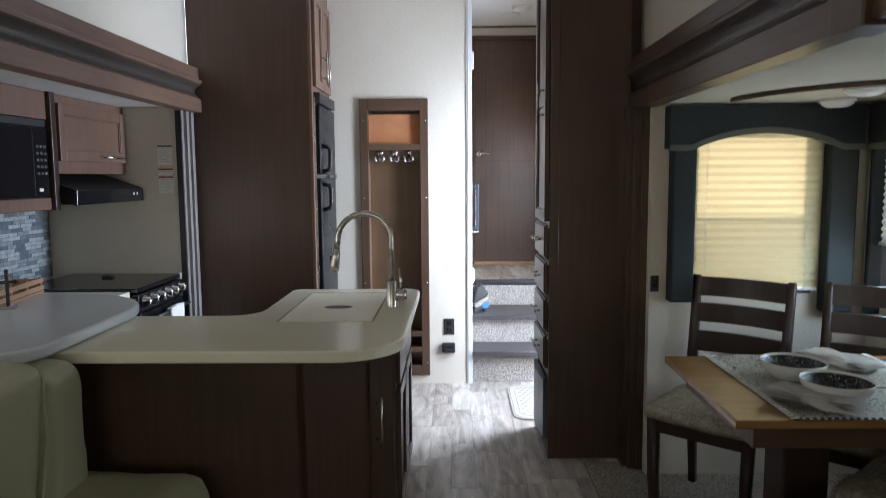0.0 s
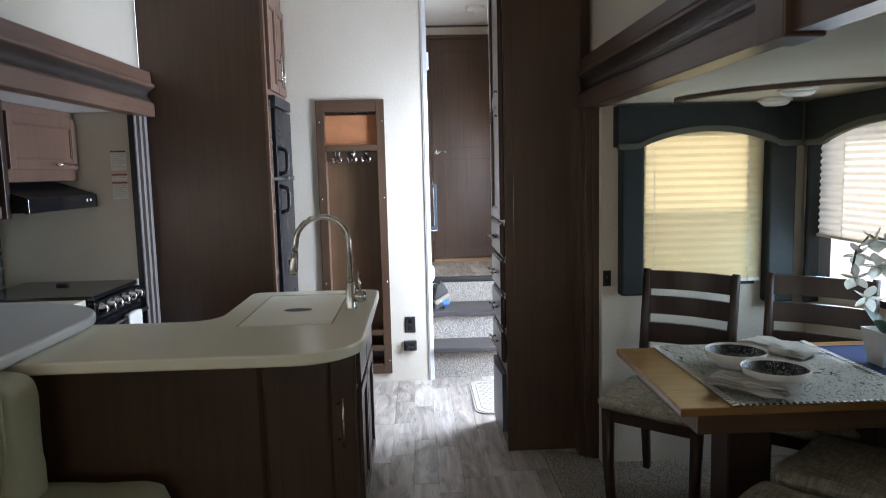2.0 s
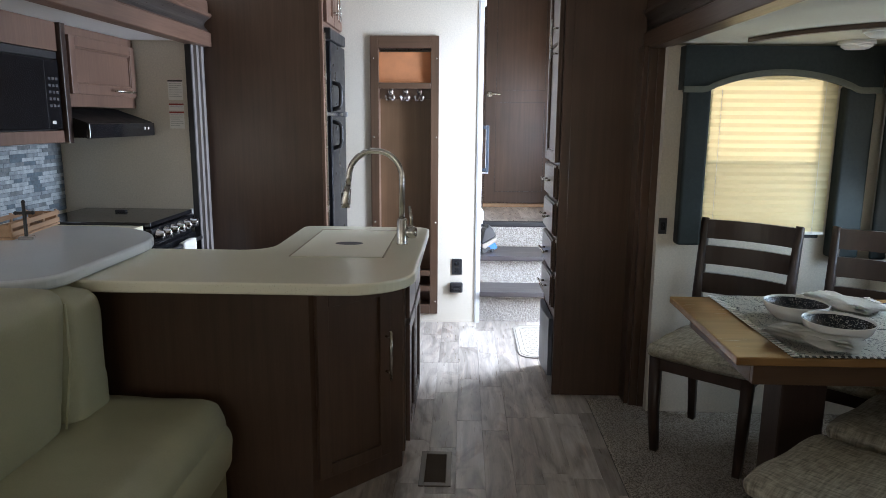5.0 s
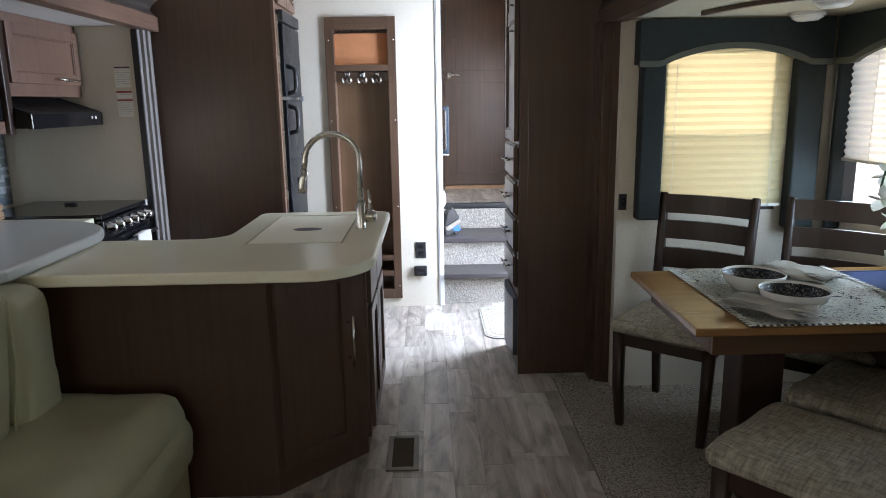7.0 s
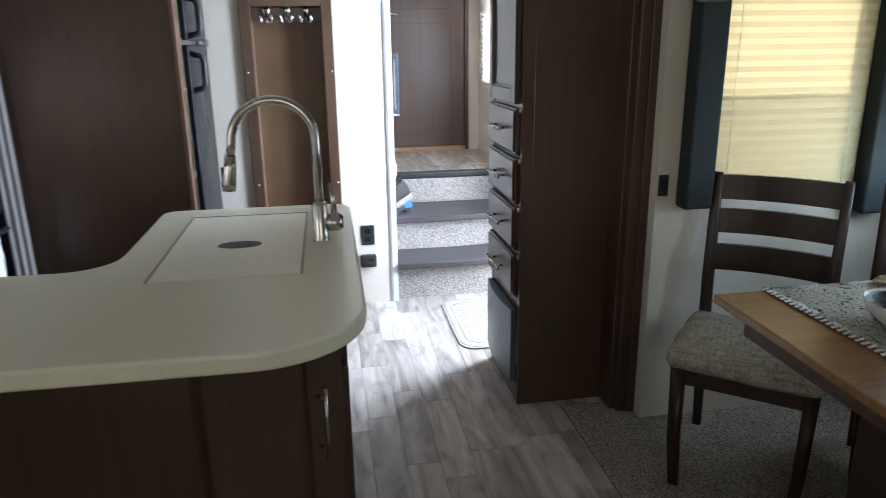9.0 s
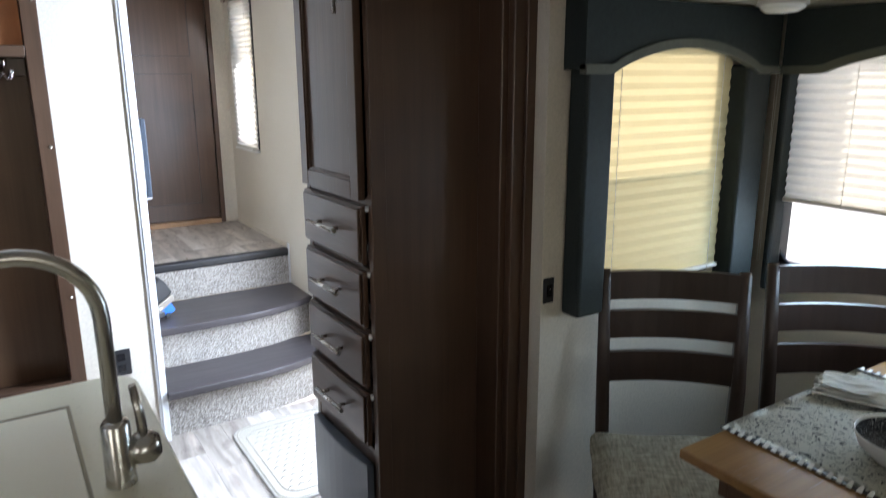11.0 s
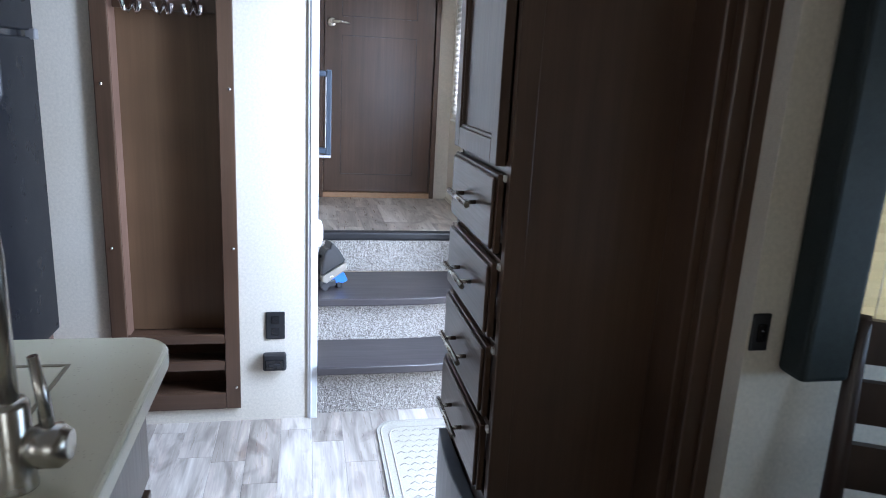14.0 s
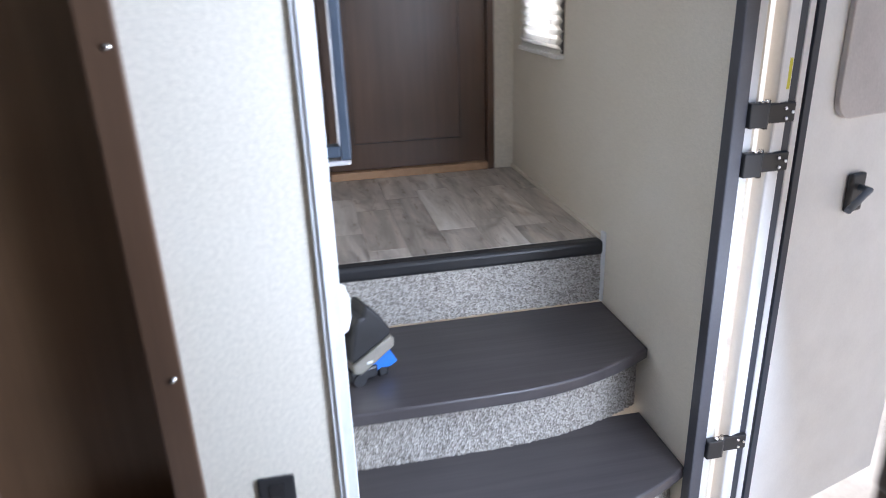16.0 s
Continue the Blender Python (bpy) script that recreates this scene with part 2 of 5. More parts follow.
FRIDGE = plain("black_fridge_panel", (0.008, 0.009, 0.012), 0.30, var=0.05, fine=600, bump=0.05, spec=0.12)
NAVY_FRAME = plain("navy_black_trim", (0.028, 0.036, 0.055), 0.35, var=0.1)
GREY_FRAME = plain("slate_grey_paint", (0.10, 0.12, 0.15), 0.4, var=0.1)
DRAPE = weave("teal_grey_vinyl_cloth", (0.026, 0.034, 0.035), 700, 0.15, 0.6, 0.25)
PIPING = weave("grey_green_piping", (0.12, 0.125, 0.105), 700, 0.1, 0.7, 0.2)
BLIND = shade_cloth("cream_pleated_shade", (0.77, 0.70, 0.44), 0.215)
BLIND_W = shade_cloth("white_pleated_shade", (0.86, 0.85, 0.80), 0.5)
SEAT = weave("taupe_tweed_seat", (0.34, 0.315, 0.25), 130, 0.42, 0.9, 0.7, 0.14)
RUNNER = blotched("leaf_print_cloth", (0.86, 0.87, 0.80), (0.06, 0.085, 0.085), 44.0)
FLORAL = blotched("floral_print_valance", (0.62, 0.55, 0.46), (0.16, 0.09, 0.065), 46)
BOWL_W = plain("white_glazed_ceramic", (0.72, 0.71, 0.68), 0.18, var=0.03, bump=0.02)
BOWL_D = blotched("navy_patterned_glaze", (0.014, 0.018, 0.026), (0.30, 0.31, 0.31), 60, 0.15)
NAPKIN = weave("white_cotton", (0.80, 0.78, 0.73), 800, 0.06)
RUG = weave("ivory_woven_rug", (0.40, 0.37, 0.315), 300, 0.18, 0.95, 0.6, 0.4)
LAMP_GLASS = plain("frosted_lamp_glass", (0.80, 0.80, 0.77), 0.35, var=0.02)
WHITE = plain("white_plastic", (0.76, 0.75, 0.72), 0.4, var=0.03)
PAPER = plain("printed_paper", (0.82, 0.80, 0.75), 0.8, var=0.05)
INK = plain("dark_ink", (0.08, 0.07, 0.07), 0.8)
PALE_INK = plain("faint_grey_print", (0.50, 0.48, 0.45), 0.8)
RED_INK = plain("red_ink", (0.35, 0.06, 0.04), 0.8)
ALU = plain("white_aluminium", (0.70, 0.71, 0.72), 0.35, metal=0.0, var=0.05)
ALU_GREY = plain("satin_trim_metal", (0.42, 0.40, 0.40), 0.35, metal=0.2, var=0.1)
GLASS = glass_material("window_glass")
BLUE = plain("bright_blue_plastic", (0.02, 0.16, 0.62), 0.35)
KEY_GREY = plain("dim_grey_key", (0.07, 0.07, 0.075), 0.4)
SILVER = plain("silver_plastic", (0.30, 0.30, 0.31), 0.3, metal=0.5)
CRATE = wood("pale_crate_wood", (0.30, 0.17, 0.09), (0.48, 0.30, 0.18), 0.6, axis=1)
PETAL = plain("white_petal", (0.86, 0.86, 0.82), 0.6, var=0.08)
LEAF = plain("deep_green_leaf", (0.03, 0.085, 0.045), 0.4, var=0.3)
POT = plain("matt_white_pot", (0.60, 0.60, 0.58), 0.55)
GROUND = plain("pale_gravel", (0.72, 0.70, 0.66), 0.9, var=0.2, scale=3, fine=60, bump=0.6)
SCREEN, _t, _p = nodes_of("insect_screen")
_p.inputs["Base Color"].default_value, _p.inputs["Alpha"].default_value = (0.05, 0.05, 0.05, 1), 0.36
YELLOW = plain("yellow_label", (0.6, 0.55, 0.05), 0.6)


# ---- building helpers ----
def box(bm, x0, x1, y0, y1, z0, z1, bevel=0.0, seg=2):
    r = bmesh.ops.create_cube(bm, size=1.0)
    vs = r["verts"]
    for v in vs:
        v.co = Vector(((x0 + x1) / 2 + v.co.x * (x1 - x0), (y0 + y1) / 2 + v.co.y * (y1 - y0), (z0 + z1) / 2 + v.co.z * (z1 - z0)))
    if bevel:
        es = {e for v in vs for e in v.link_edges}
        bmesh.ops.bevel(bm, geom=list(es), offset=bevel, segments=seg, profile=0.5, affect="EDGES")
    return bm


def block(x0, x1, y0, y1, z0, z1, bevel=0.0, seg=2):
    return box(bmesh.new(), x0, x1, y0, y1, z0, z1, bevel, seg)


def tube(bm, pts, r, seg=12, cap=True):
    """A round bar along points; r may be one radius or one for each."""
    pts = [Vector(p) for p in pts]
    rs = r if isinstance(r, (list, tuple)) else [r] * len(pts)
    rings, side = [], None
    for i, p in enumerate(pts):
        d = (pts[min(i + 1, len(pts) - 1)] - pts[max(i - 1, 0)]).normalized()
        if side is None:
            side = d.orthogonal().normalized()
        side = (side - d * side.dot(d)).normalized()
        up = d.cross(side)
        rings.append([bm.verts.new(p + rs[i] * (math.cos(a) * side + math.sin(a) * up)) for a in (2 * math.pi * k / seg for k in range(seg))])
    for a, b in zip(rings, rings[1:]):
        for k in range(seg):
            bm.faces.new((a[k], a[(k + 1) % seg], b[(k + 1) % seg], b[k])).smooth = True
    if cap:
        bm.faces.new(rings[0][::-1])
        bm.faces.new(rings[-1])
    return bm


def lathe(bm, profile, seg=28, at=(0, 0, 0), close=True):
    rings = []
    for r, z in profile:
        rings.append([bm.verts.new((at[0] + r * math.cos(2 * math.pi * k / seg), at[1] + r * math.sin(2 * math.pi * k / seg), at[2] + z)) for k in range(seg)])
    for a, b in zip(rings, rings[1:]):
        for k in range(seg):
            bm.faces.new((a[k], a[(k + 1) % seg], b[(k + 1) % seg], b[k])).smooth = True
    if close:
        bm.faces.new(rings[0][::-1])
        bm.faces.new(rings[-1])
    return bm


def prism(bm, outline, z0, z1, bevel=0.0, axis=2, seg=2):
    """A plan outline (counter-clockwise) raised from z0 to z1; axis 0 or 1 turns it to run along x or y."""
    def put(a, b, c):
        return (a, b, c) if axis == 2 else ((c, a, b) if axis == 0 else (a, c, b))
    lo = [bm.verts.new(put(x, y, z0)) for x, y in outline]
    hi = [bm.verts.new(put(x, y, z1)) for x, y in outline]
    n = len(outline)
    fs = [bm.faces.new(lo[::-1]), bm.faces.new(hi)] + [bm.faces.new((lo[k], lo[(k + 1) % n], hi[(k + 1) % n], hi[k])) for k in range(n)]
    bmesh.ops.recalc_face_normals(bm, faces=fs)
    if bevel:
        es = [e for f in fs[:2] for e in f.edges]
        bmesh.ops.bevel(bm, geom=es, offset=bevel, segments=seg, profile=0.5, affect="EDGES")
    return bm


def arc(cx, cy, r, a0, a1, n=8):
    return [(cx + r * math.cos(radians(a0 + (a1 - a0) * k / n)), cy + r * math.sin(radians(a0 + (a1 - a0) * k / n))) for k in range(n + 1)]


def mesh_of(name, bm, mat, smooth=False):
    bmesh.ops.recalc_face_normals(bm, faces=bm.faces)
    me = bpy.data.meshes.new(name)
    bm.to_mesh(me)
    bm.free()
    me.materials.append(mat)
    if smooth:
        for p in me.polygons:
            p.use_smooth = True
    return me


def part(name, bm, mat, parent=None, label="", smooth=False):
    ob = new(name, mesh_of(name, bm, mat, smooth))
    ob.parent = parent
    if label:
        tagged(ob, label)
    return ob


def thing(name, at, label, category, group="", turn=0.0):
    ob = new(name)
    ob.matrix_world = pose(*at, 0, 0, turn)
    return tagged(ob, label, category, group)


def setting(name, bm, mat, label, smooth=False):
    return tagged(part(name, bm, mat, None, "", smooth), label, name.split("_")[0], "", "structure")


def cushion(x0, x1, y0, y1, z0, z1, r=0.05, puff=0.02, n=18):
    """A soft block: rounded edges and faces that swell a little."""
    bm = bmesh.new()
    box(bm, x0, x1, y0, y1, z0, z1)
    bmesh.ops.subdivide_edges(bm, edges=bm.edges[:], cuts=n, use_grid_fill=True)
    c = Vector(((x0 + x1) / 2, (y0 + y1) / 2, (z0 + z1) / 2))
    h = Vector(((x1 - x0) / 2, (y1 - y0) / 2, (z1 - z0) / 2))
    for v in bm.verts:
        q = v.co - c
        inner = Vector([max(-(h[i] - r), min(h[i] - r, q[i])) for i in range(3)])
        d = q - inner
        if d.length > 1e-6:
            d = d.normalized() * r
        u = [q[i] / h[i] for i in range(3)]
        swell = Vector([puff * (1 if u[i] > 0.99 else -1 if u[i] < -0.99 else 0) * (1 - u[(i + 1) % 3] ** 2) * (1 - u[(i + 2) % 3] ** 2) for i in range(3)])
        w = noise.noise(v.co * 7.0) * 0.008 + noise.noise(Vector((v.co.x * 9, v.co.y * 14, v.co.z * 26))) * 0.004
        v.co = c + inner + d + swell + d.normalized() * w if d.length else c + q + swell
    return bm


def bar_handle(parent, p0, p1, out, r=0.006, stand=0.03, name="handle"):
    """A bar pull between two points, on two posts; out is the way from the face."""
    p0, p1, out = Vector(p0), Vector(p1), Vector(out)
    bm = bmesh.new()
    a, b = p0 + out * stand, p1 + out * stand
    tube(bm, [a, b], r, 10)
    for k in (0.2, 0.8):
        q = p0.lerp(p1, k)
        tube(bm, [q, q + out * stand], r * 0.8, 8)
    return part(name, bm, STEEL, parent, "brushed nickel bar handle")


def shaker(parent, name, axis, at, a0, a1, z0, z1, out, mat, thick=0.02, rail=0.05, mid=()):
    """A framed door: stiles, rails and a sunk panel. axis 'x': lies in the plane x = at."""
    s = thick * out
    def bx(bm, u0, u1, w0, w1, d0, d1, bev=0.0025):
        lo, hi = sorted((at + d0 * out, at + d1 * out))
        if axis == "x":
            box(bm, lo, hi, u0, u1, w0, w1, bev)
        else:
            box(bm, u0, u1, lo, hi, w0, w1, bev)
    bm = bmesh.new()
    bx(bm, a0 + 0.002, a1 - 0.002, z0 + 0.002, z1 - 0.002, 0, thick * 0.3, 0)
    door = part(name, bm, mat, parent)
    for u in (a0, a1 - rail):
        bm = bmesh.new()
        bx(bm, u, u + rail, z0, z1, 0, thick)
        part("stile", bm, mat, door)
    zs = [z0, *mid, z1]
    for k, z in enumerate(zs):
        lo = z if k == 0 else z - rail if k == len(zs) - 1 else z - rail / 2
        bm = bmesh.new()
        bx(bm, a0 + rail, a1 - rail, lo, lo + rail, 0, thick)
        part("rail", bm, mat, door)
    for k in range(len(zs) - 1):
        lo = zs[k] + (rail if k == 0 else rail / 2)
        hi = zs[k + 1] - (rail if k == len(zs) - 2 else rail / 2)
        pm = bmesh.new()
        bx(pm, a0 + rail, a1 - rail, lo, hi, 0.001, thick * 0.45, 0)
        part("panel", pm, mat, door)
        lm = bmesh.new()
        w = 0.008
        bx(lm, a0 + rail, a0 + rail + w, lo, hi, thick * 0.3, thick * 0.8, 0.002)
        bx(lm, a1 - rail - w, a1 - rail, lo, hi, thick * 0.3, thick * 0.8, 0.002)
        bx(lm, a0 + rail + w, a1 - rail - w, lo, lo + w, thick * 0.3, thick * 0.8, 0.002)
        bx(lm, a0 + rail + w, a1 - rail - w, hi - w, hi, thick * 0.3, thick * 0.8, 0.002)
        part("moulding", lm, mat, door)
    return door


def pleats(axis, at, a0, a1, z0, z1, pitch=0.022, depth=0.005):
    """A pleated shade, folded zigzag down its height, with thickness."""
    bm = bmesh.new()
    n = max(4, int(round((z1 - z0) / pitch)) * 2)
    rows = []
    cols = 14
    for k in range(n + 1):
        z = z0 + (z1 - z0) * k / n
        row = []
        for c in range(cols + 1):
            a = a0 + (a1 - a0) * c / cols
            d = at + (depth if k % 2 else -depth) + 0.0015 * noise.noise((a * 9, z * 30, 1.0))
            row.append(bm.verts.new((d, a, z) if axis == "x" else (a, d, z)))
        rows.append(row)
    for r0, r1 in zip(rows, rows[1:]):
        for c in range(cols):
            bm.faces.new((r0[c], r0[c + 1], r1[c + 1], r1[c]))
    return bm


# ---- large structure ----
def wall_with_holes(axis, at, thick, a0, a1, z0, z1, holes):
    """A wall in the plane axis = at, growing by thick; holes are (a0, a1, z0, z1), side by side."""
    bm = bmesh.new()
    lo, hi = sorted((at, at + thick))
    def bx(u0, u1, w0, w1):
        if u1 - u0 > 1e-4 and w1 - w0 > 1e-4:
            if axis == "x":
                box(bm, lo, hi, u0, u1, w0, w1)
            else:
                box(bm, u0, u1, lo, hi, w0, w1)
    u = a0
    for h0, h1, w0, w1 in sorted(holes):
        bx(u, h0, z0, z1)
        bx(h0, h1, z0, w0)
        bx(h0, h1, w1, z1)
        u = h1
    bx(u, a1, z0, z1)
    return bm


floor = setting("floor", block(-2.0, 1.36, -2.5, 5.05, -0.10, -0.012), BLACK_MAT, "subfloor under grey vinyl planks")
setting("floor_slide", block(1.36, 2.36, -1.05, 3.56, -0.10, -0.004), BLACK_MAT, "subfloor of the dinette slide-out")


def carpet_sheet(x0, x1, y0, y1, step, height):
    nx, ny = int((x1 - x0) / step), int((y1 - y0) / step)
    bm = bmesh.new()
    rows = []
    for j in range(ny + 1):
        row = []
        for i in range(nx + 1):
            edge = i in (0, nx) or j in (0, ny)
            z = 0.0 if edge else height * (0.5 + 0.5 * random.random())
            row.append(bm.verts.new((x0 + (x1 - x0) * i / nx, y0 + (y1 - y0) * j / ny, z)))
        rows.append(row)
    for r0, r1 in zip(rows, rows[1:]):
        for i in range(nx):
            bm.faces.new((r0[i], r0[i + 1], r1[i + 1], r1[i]))
    return bm


setting("carpet", carpet_sheet(1.03, 2.30, 0.9, 3.66, 0.009, 0.009), CARPET, "beige flecked loop-pile carpet of the dinette", True)
setting("carpet_rear", block(-1.2, 2.30, -1.0, 0.9, -0.012, 0.004), CARPET, "beige loop-pile carpet behind the dinette")

# right-hand outer wall with the entry opening and the slide opening
setting("wall_east", wall_with_holes("x", 1.305, 0.055, 3.66, 6.57, -0.1, 2.75, [(4.27, 5.06, -0.1, 1.96), (5.98, 6.34, 1.13, 1.98)]), WALL, "cream linen-papered side wall")
setting("wall_east_upper", block(1.305, 1.36, -2.5, 3.66, 1.80, 2.66), WALL, "cream papered wall above the dinette slide-out")
setting("wall_east_rear", block(1.305, 1.36, -2.5, -1.0, -0.1, 1.745), WALL, "cream papered wall behind the dinette")
# dinette slide-out
setting("wall_dinette_end", wall_with_holes("y", 3.51, 0.05, 1.292, 2.35, -0.1, 1.79, [(1.47, 2.035, 0.88, 1.66)]), WALL, "cream papered end wall of the dinette slide-out")
setting("wall_dinette_back", wall_with_holes("x", 2.30, 0.05, -1.0, 3.51, -0.1, 1.79, [(2.38, 3.44, 0.86, 1.66)]), WALL, "cream papered window wall of the dinette")
setting("wall_dinette_near", block(1.36, 2.35, -1.05, -1.0, -0.1, 1.79), WALL, "cream papered near wall of the slide-out")
setting("ceiling_dinette", block(1.305, 2.36, -1.05, 3.56, 1.745, 1.80), CREAM_CEIL, "cream slide-out ceiling over the dinette")
# kitchen and sofa slide-out
setting("wall_west_upper", block(-1.22, -1.17, -2.5, 4.42, 1.83, 2.66), WALL, "cream papered wall above the kitchen slide-out")
setting("wall_kitchen_end", block(-2.0, -1.165, 4.25, 4.30, -0.1, 1.83), WALL, "cream papered end wall beside the stove")
setting("wall_kitchen_back", wall_with_holes("x", -1.95, -0.05, -1.0, 4.25, -0.1, 1.88, [(0.7, 1.7, 0.95, 1.45), (2.65, 3.25, 1.05, 1.39)]), WALL, "cream papered back wall of the kitchen slide-out")
setting("wall_kitchen_near", block(-2.0, -1.17, -1.05, -1.0, -0.1, 1.88), WALL, "cream papered near wall of the slide-out")
setting("ceiling_kitchen", block(-2.0, -1.22, -1.05, 4.25, 1.83, 1.88), CEIL, "white slide-out ceiling over the kitchen")
setting("wall_west_rear", block(-1.22, -1.17, -2.5, -1.0, -0.1, 1.83), WALL, "cream papered wall behind the sofa")
setting("wall_south", wall_with_holes("y", -2.5, -0.05, -1.22, 1.36, -0.1, 2.66, [(-0.75, 0.75, 1.1, 1.9)]), WALL, "unseen cream papered rear wall with an added window opening")
# partition with the coat niche, hall walls
setting("wall_partition", wall_with_holes("y", 5.0, 0.11, -1.2, 0.487, -0.1, 2.64, [(-0.205, 0.172, 0.11, 1.88)]), WALL, "cream linen-papered partition lit from the entry")
setting("wall_niche_back", block(-0.26, 0.24, 5.11, 5.13, 0.05, 1.95), WOOD, "dark wooden back of the coat niche")
setting("wall_hall", block(0.40, 0.50, 5.11, 6.57, -0.1, 2.75), WALL, "cream papered hall wall beside the steps")
setting("wall_north", wall_with_holes("y", 6.516, 0.05, 0.50, 1.305, -0.1, 2.75, [(0.535, 1.215, 0.64, 2.635)]), WALL, "cream wall round the bedroom door")
setting("wall_bedroom", block(0.3, 1.36, 6.62, 6.65, 0.5, 2.75), WALL, "plain wall closing the bedroom behind its door")
bm = bmesh.new()
box(bm, -1.25, 1.36, -2.55, 4.76, 2.62, 2.67)
prism(bm, [(4.76, 2.62), (6.60, 2.722), (6.60, 2.78), (4.76, 2.67)], -1.25, 1.36, axis=0)
setting("ceiling", bm, CEIL, "white panelled ceiling")
bm = bmesh.new()
box(bm, -1.17, 1.30, 4.745, 4.775, 2.612, 2.6225, 0.002)
setting("trim_ceiling_joint", bm, WOOD_X, "thin dark batten across the ceiling")
bm = bmesh.new()
box(bm, 0.5, 1.30, 6.46, 6.485, 2.700, 2.7135, 0.002)
setting("trim_ceiling_end", bm, WOOD_X, "thin dark batten at the hall end of the ceiling")
bm = bmesh.new()
prism(bm, [(1.285, 2.655), (1.305, 2.63), (1.305, 2.72), (1.285, 2.70)], 5.06, 6.47, axis=1)
for v in bm.verts:
    v.co.z += (v.co.y - 6.47) * 0.055
setting("trim_crown_hall", bm, WOOD_Y, "dark wooden crown moulding in the hall")
setting("trim_crown", block(1.28, 1.305, -2.5, 3.80, 2.585, 2.62, 0.004), WOOD_Y, "dark wooden crown moulding over the dinette")
bm = bmesh.new()
box(bm, 0.468, 0.506, 4.992, 5.0, 0.0, 2.632, 0.002)
box(bm, 0.487, 0.500, 5.0, 5.11, 0.0, 2.632)
box(bm, 0.478, 0.484, 4.988, 4.992, 0.0, 2.632, 0.001)
setting("trim_partition_edge", bm, ALU, "pale edge moulding of the partition")
setting("trim_partition_top", block(-0.44, 0.468, 4.990, 5.0, 2.60, 2.62, 0.002), ALU, "pale top moulding of the partition")
setting("trim_hall_base", block(1.295, 1.305, 5.62, 6.516, 0.63, 0.645, 0.002), WALL, "slim cream base trim in the hall")
setting("trim_stair_side", block(1.297, 1.305, 5.595, 5.62, 0.44, 0.66, 0.002), ALU, "slim pale edge trim beside the top step")

# trim round the dinette slide-out: post, moulded fascia and its joint block
bm = bmesh.new()
box(bm, 1.205, 1.305, 3.60, 3.71, 0, 1.75, 0.004)
box(bm, 1.225, 1.300, 3.572, 3.60, 0, 1.745, 0.004)
box(bm, 1.262, 1.302, 3.560, 3.572, 0, 1.742, 0.003)
setting("trim_dinette_post", bm, WOOD, "dark wooden post trim of the dinette slide-out")


def fascia_profile(x_wall, out, z0, z1):
    """Moulded fascia: flat, cove, bead, flat."""
    h = z1 - z0
    pts = [(0.0, z0), (0.075, z0), (0.078, z0 + 0.004), (0.078, z0 + 0.30 * h), (0.064, z0 + 0.33 * h)]
    for k in range(9):
        a = k / 8
        pts.append((0.064 - 0.030 * math.sin(math.pi * a) + 0.012 * a, z0 + h * (0.34 + 0.30 * a)))
    pts += [(0.084, z0 + 0.66 * h), (0.088, z0 + 0.70 * h), (0.084, z0 + 0.73 * h), (0.07, z0 + 0.75 * h), (0.066, z0 + h), (0.0, z0 + h)]
    return [(x_wall + out * d, z) for d, z in pts]


def cove(x_wall, out, z0, z1, y0, y1, mat, parent):
    """The smoky strip laid in the hollow of a fascia."""
    h = z1 - z0
    face = []
    for k in range(9):
        a = k / 8
        face.append((0.066 - 0.030 * math.sin(math.pi * a) + 0.012 * a, z0 + h * (0.345 + 0.29 * a)))
    line = face + [(d - 0.0035, z) for d, z in face[::-1]]
    return part("cove", prism(bmesh.new(), [(x_wall + out * d, z) for d, z in line], y0, y1, axis=1), mat, parent, "smoky dark cove strip")


fascia_1 = setting("trim_dinette_fascia", prism(bmesh.new(), fascia_profile(1.305, -1, 1.738, 1.988), -1.0, 3.795, axis=1), WOOD_Y, "dark moulded wooden fascia over the dinette")
setting("trim_fascia_block", block(1.208, 1.305, 1.74, 1.87, 1.728, 1.998, 0.005), WOOD, "dark wooden joint block on the fascia")
cove(1.305, -1, 1.738, 1.988, -0.99, 3.793, SMOKY, fascia_1)
fascia_2 = setting("trim_kitchen_fascia", prism(bmesh.new(), fascia_profile(-1.17, 1, 1.81, 2.065), -1.0, 4.41, axis=1), WOOD_MID_Y, "brown moulded wooden fascia over the kitchen")
cove(-1.17, 1, 1.81, 2.065, -0.99, 4.408, SMOKY, fascia_2)
bm = bmesh.new()
for d, (y0, y1) in zip((0.012, 0.03, 0.02, 0.034, 0.02), ((4.255, 4.285), (4.285, 4.32), (4.32, 4.345), (4.345, 4.385), (4.385, 4.415))):
    box(bm, -1.22, -1.165 + d, y0, y1, 0, 1.81, 0.003)
setting("trim_kitchen_post", bm, plain("taupe_trim_metal", (0.27, 0.245, 0.235), 0.4, metal=0.1, var=0.12), "moulded taupe-grey trim post of the kitchen slide-out")
setting("trim_kitchen_seal", block(-1.185, -1.15, 4.235, 4.25, 0, 1.81, 0.003), BLACK_MAT, "black rubber seal of the slide-out")

# steps
bm = bmesh.new()
box(bm, 0.50, 1.305, 5.625, 6.56, 0.55, 0.624)
landing = setting("floor_landing", bm, BLACK_MAT, "subfloor of the raised landing")


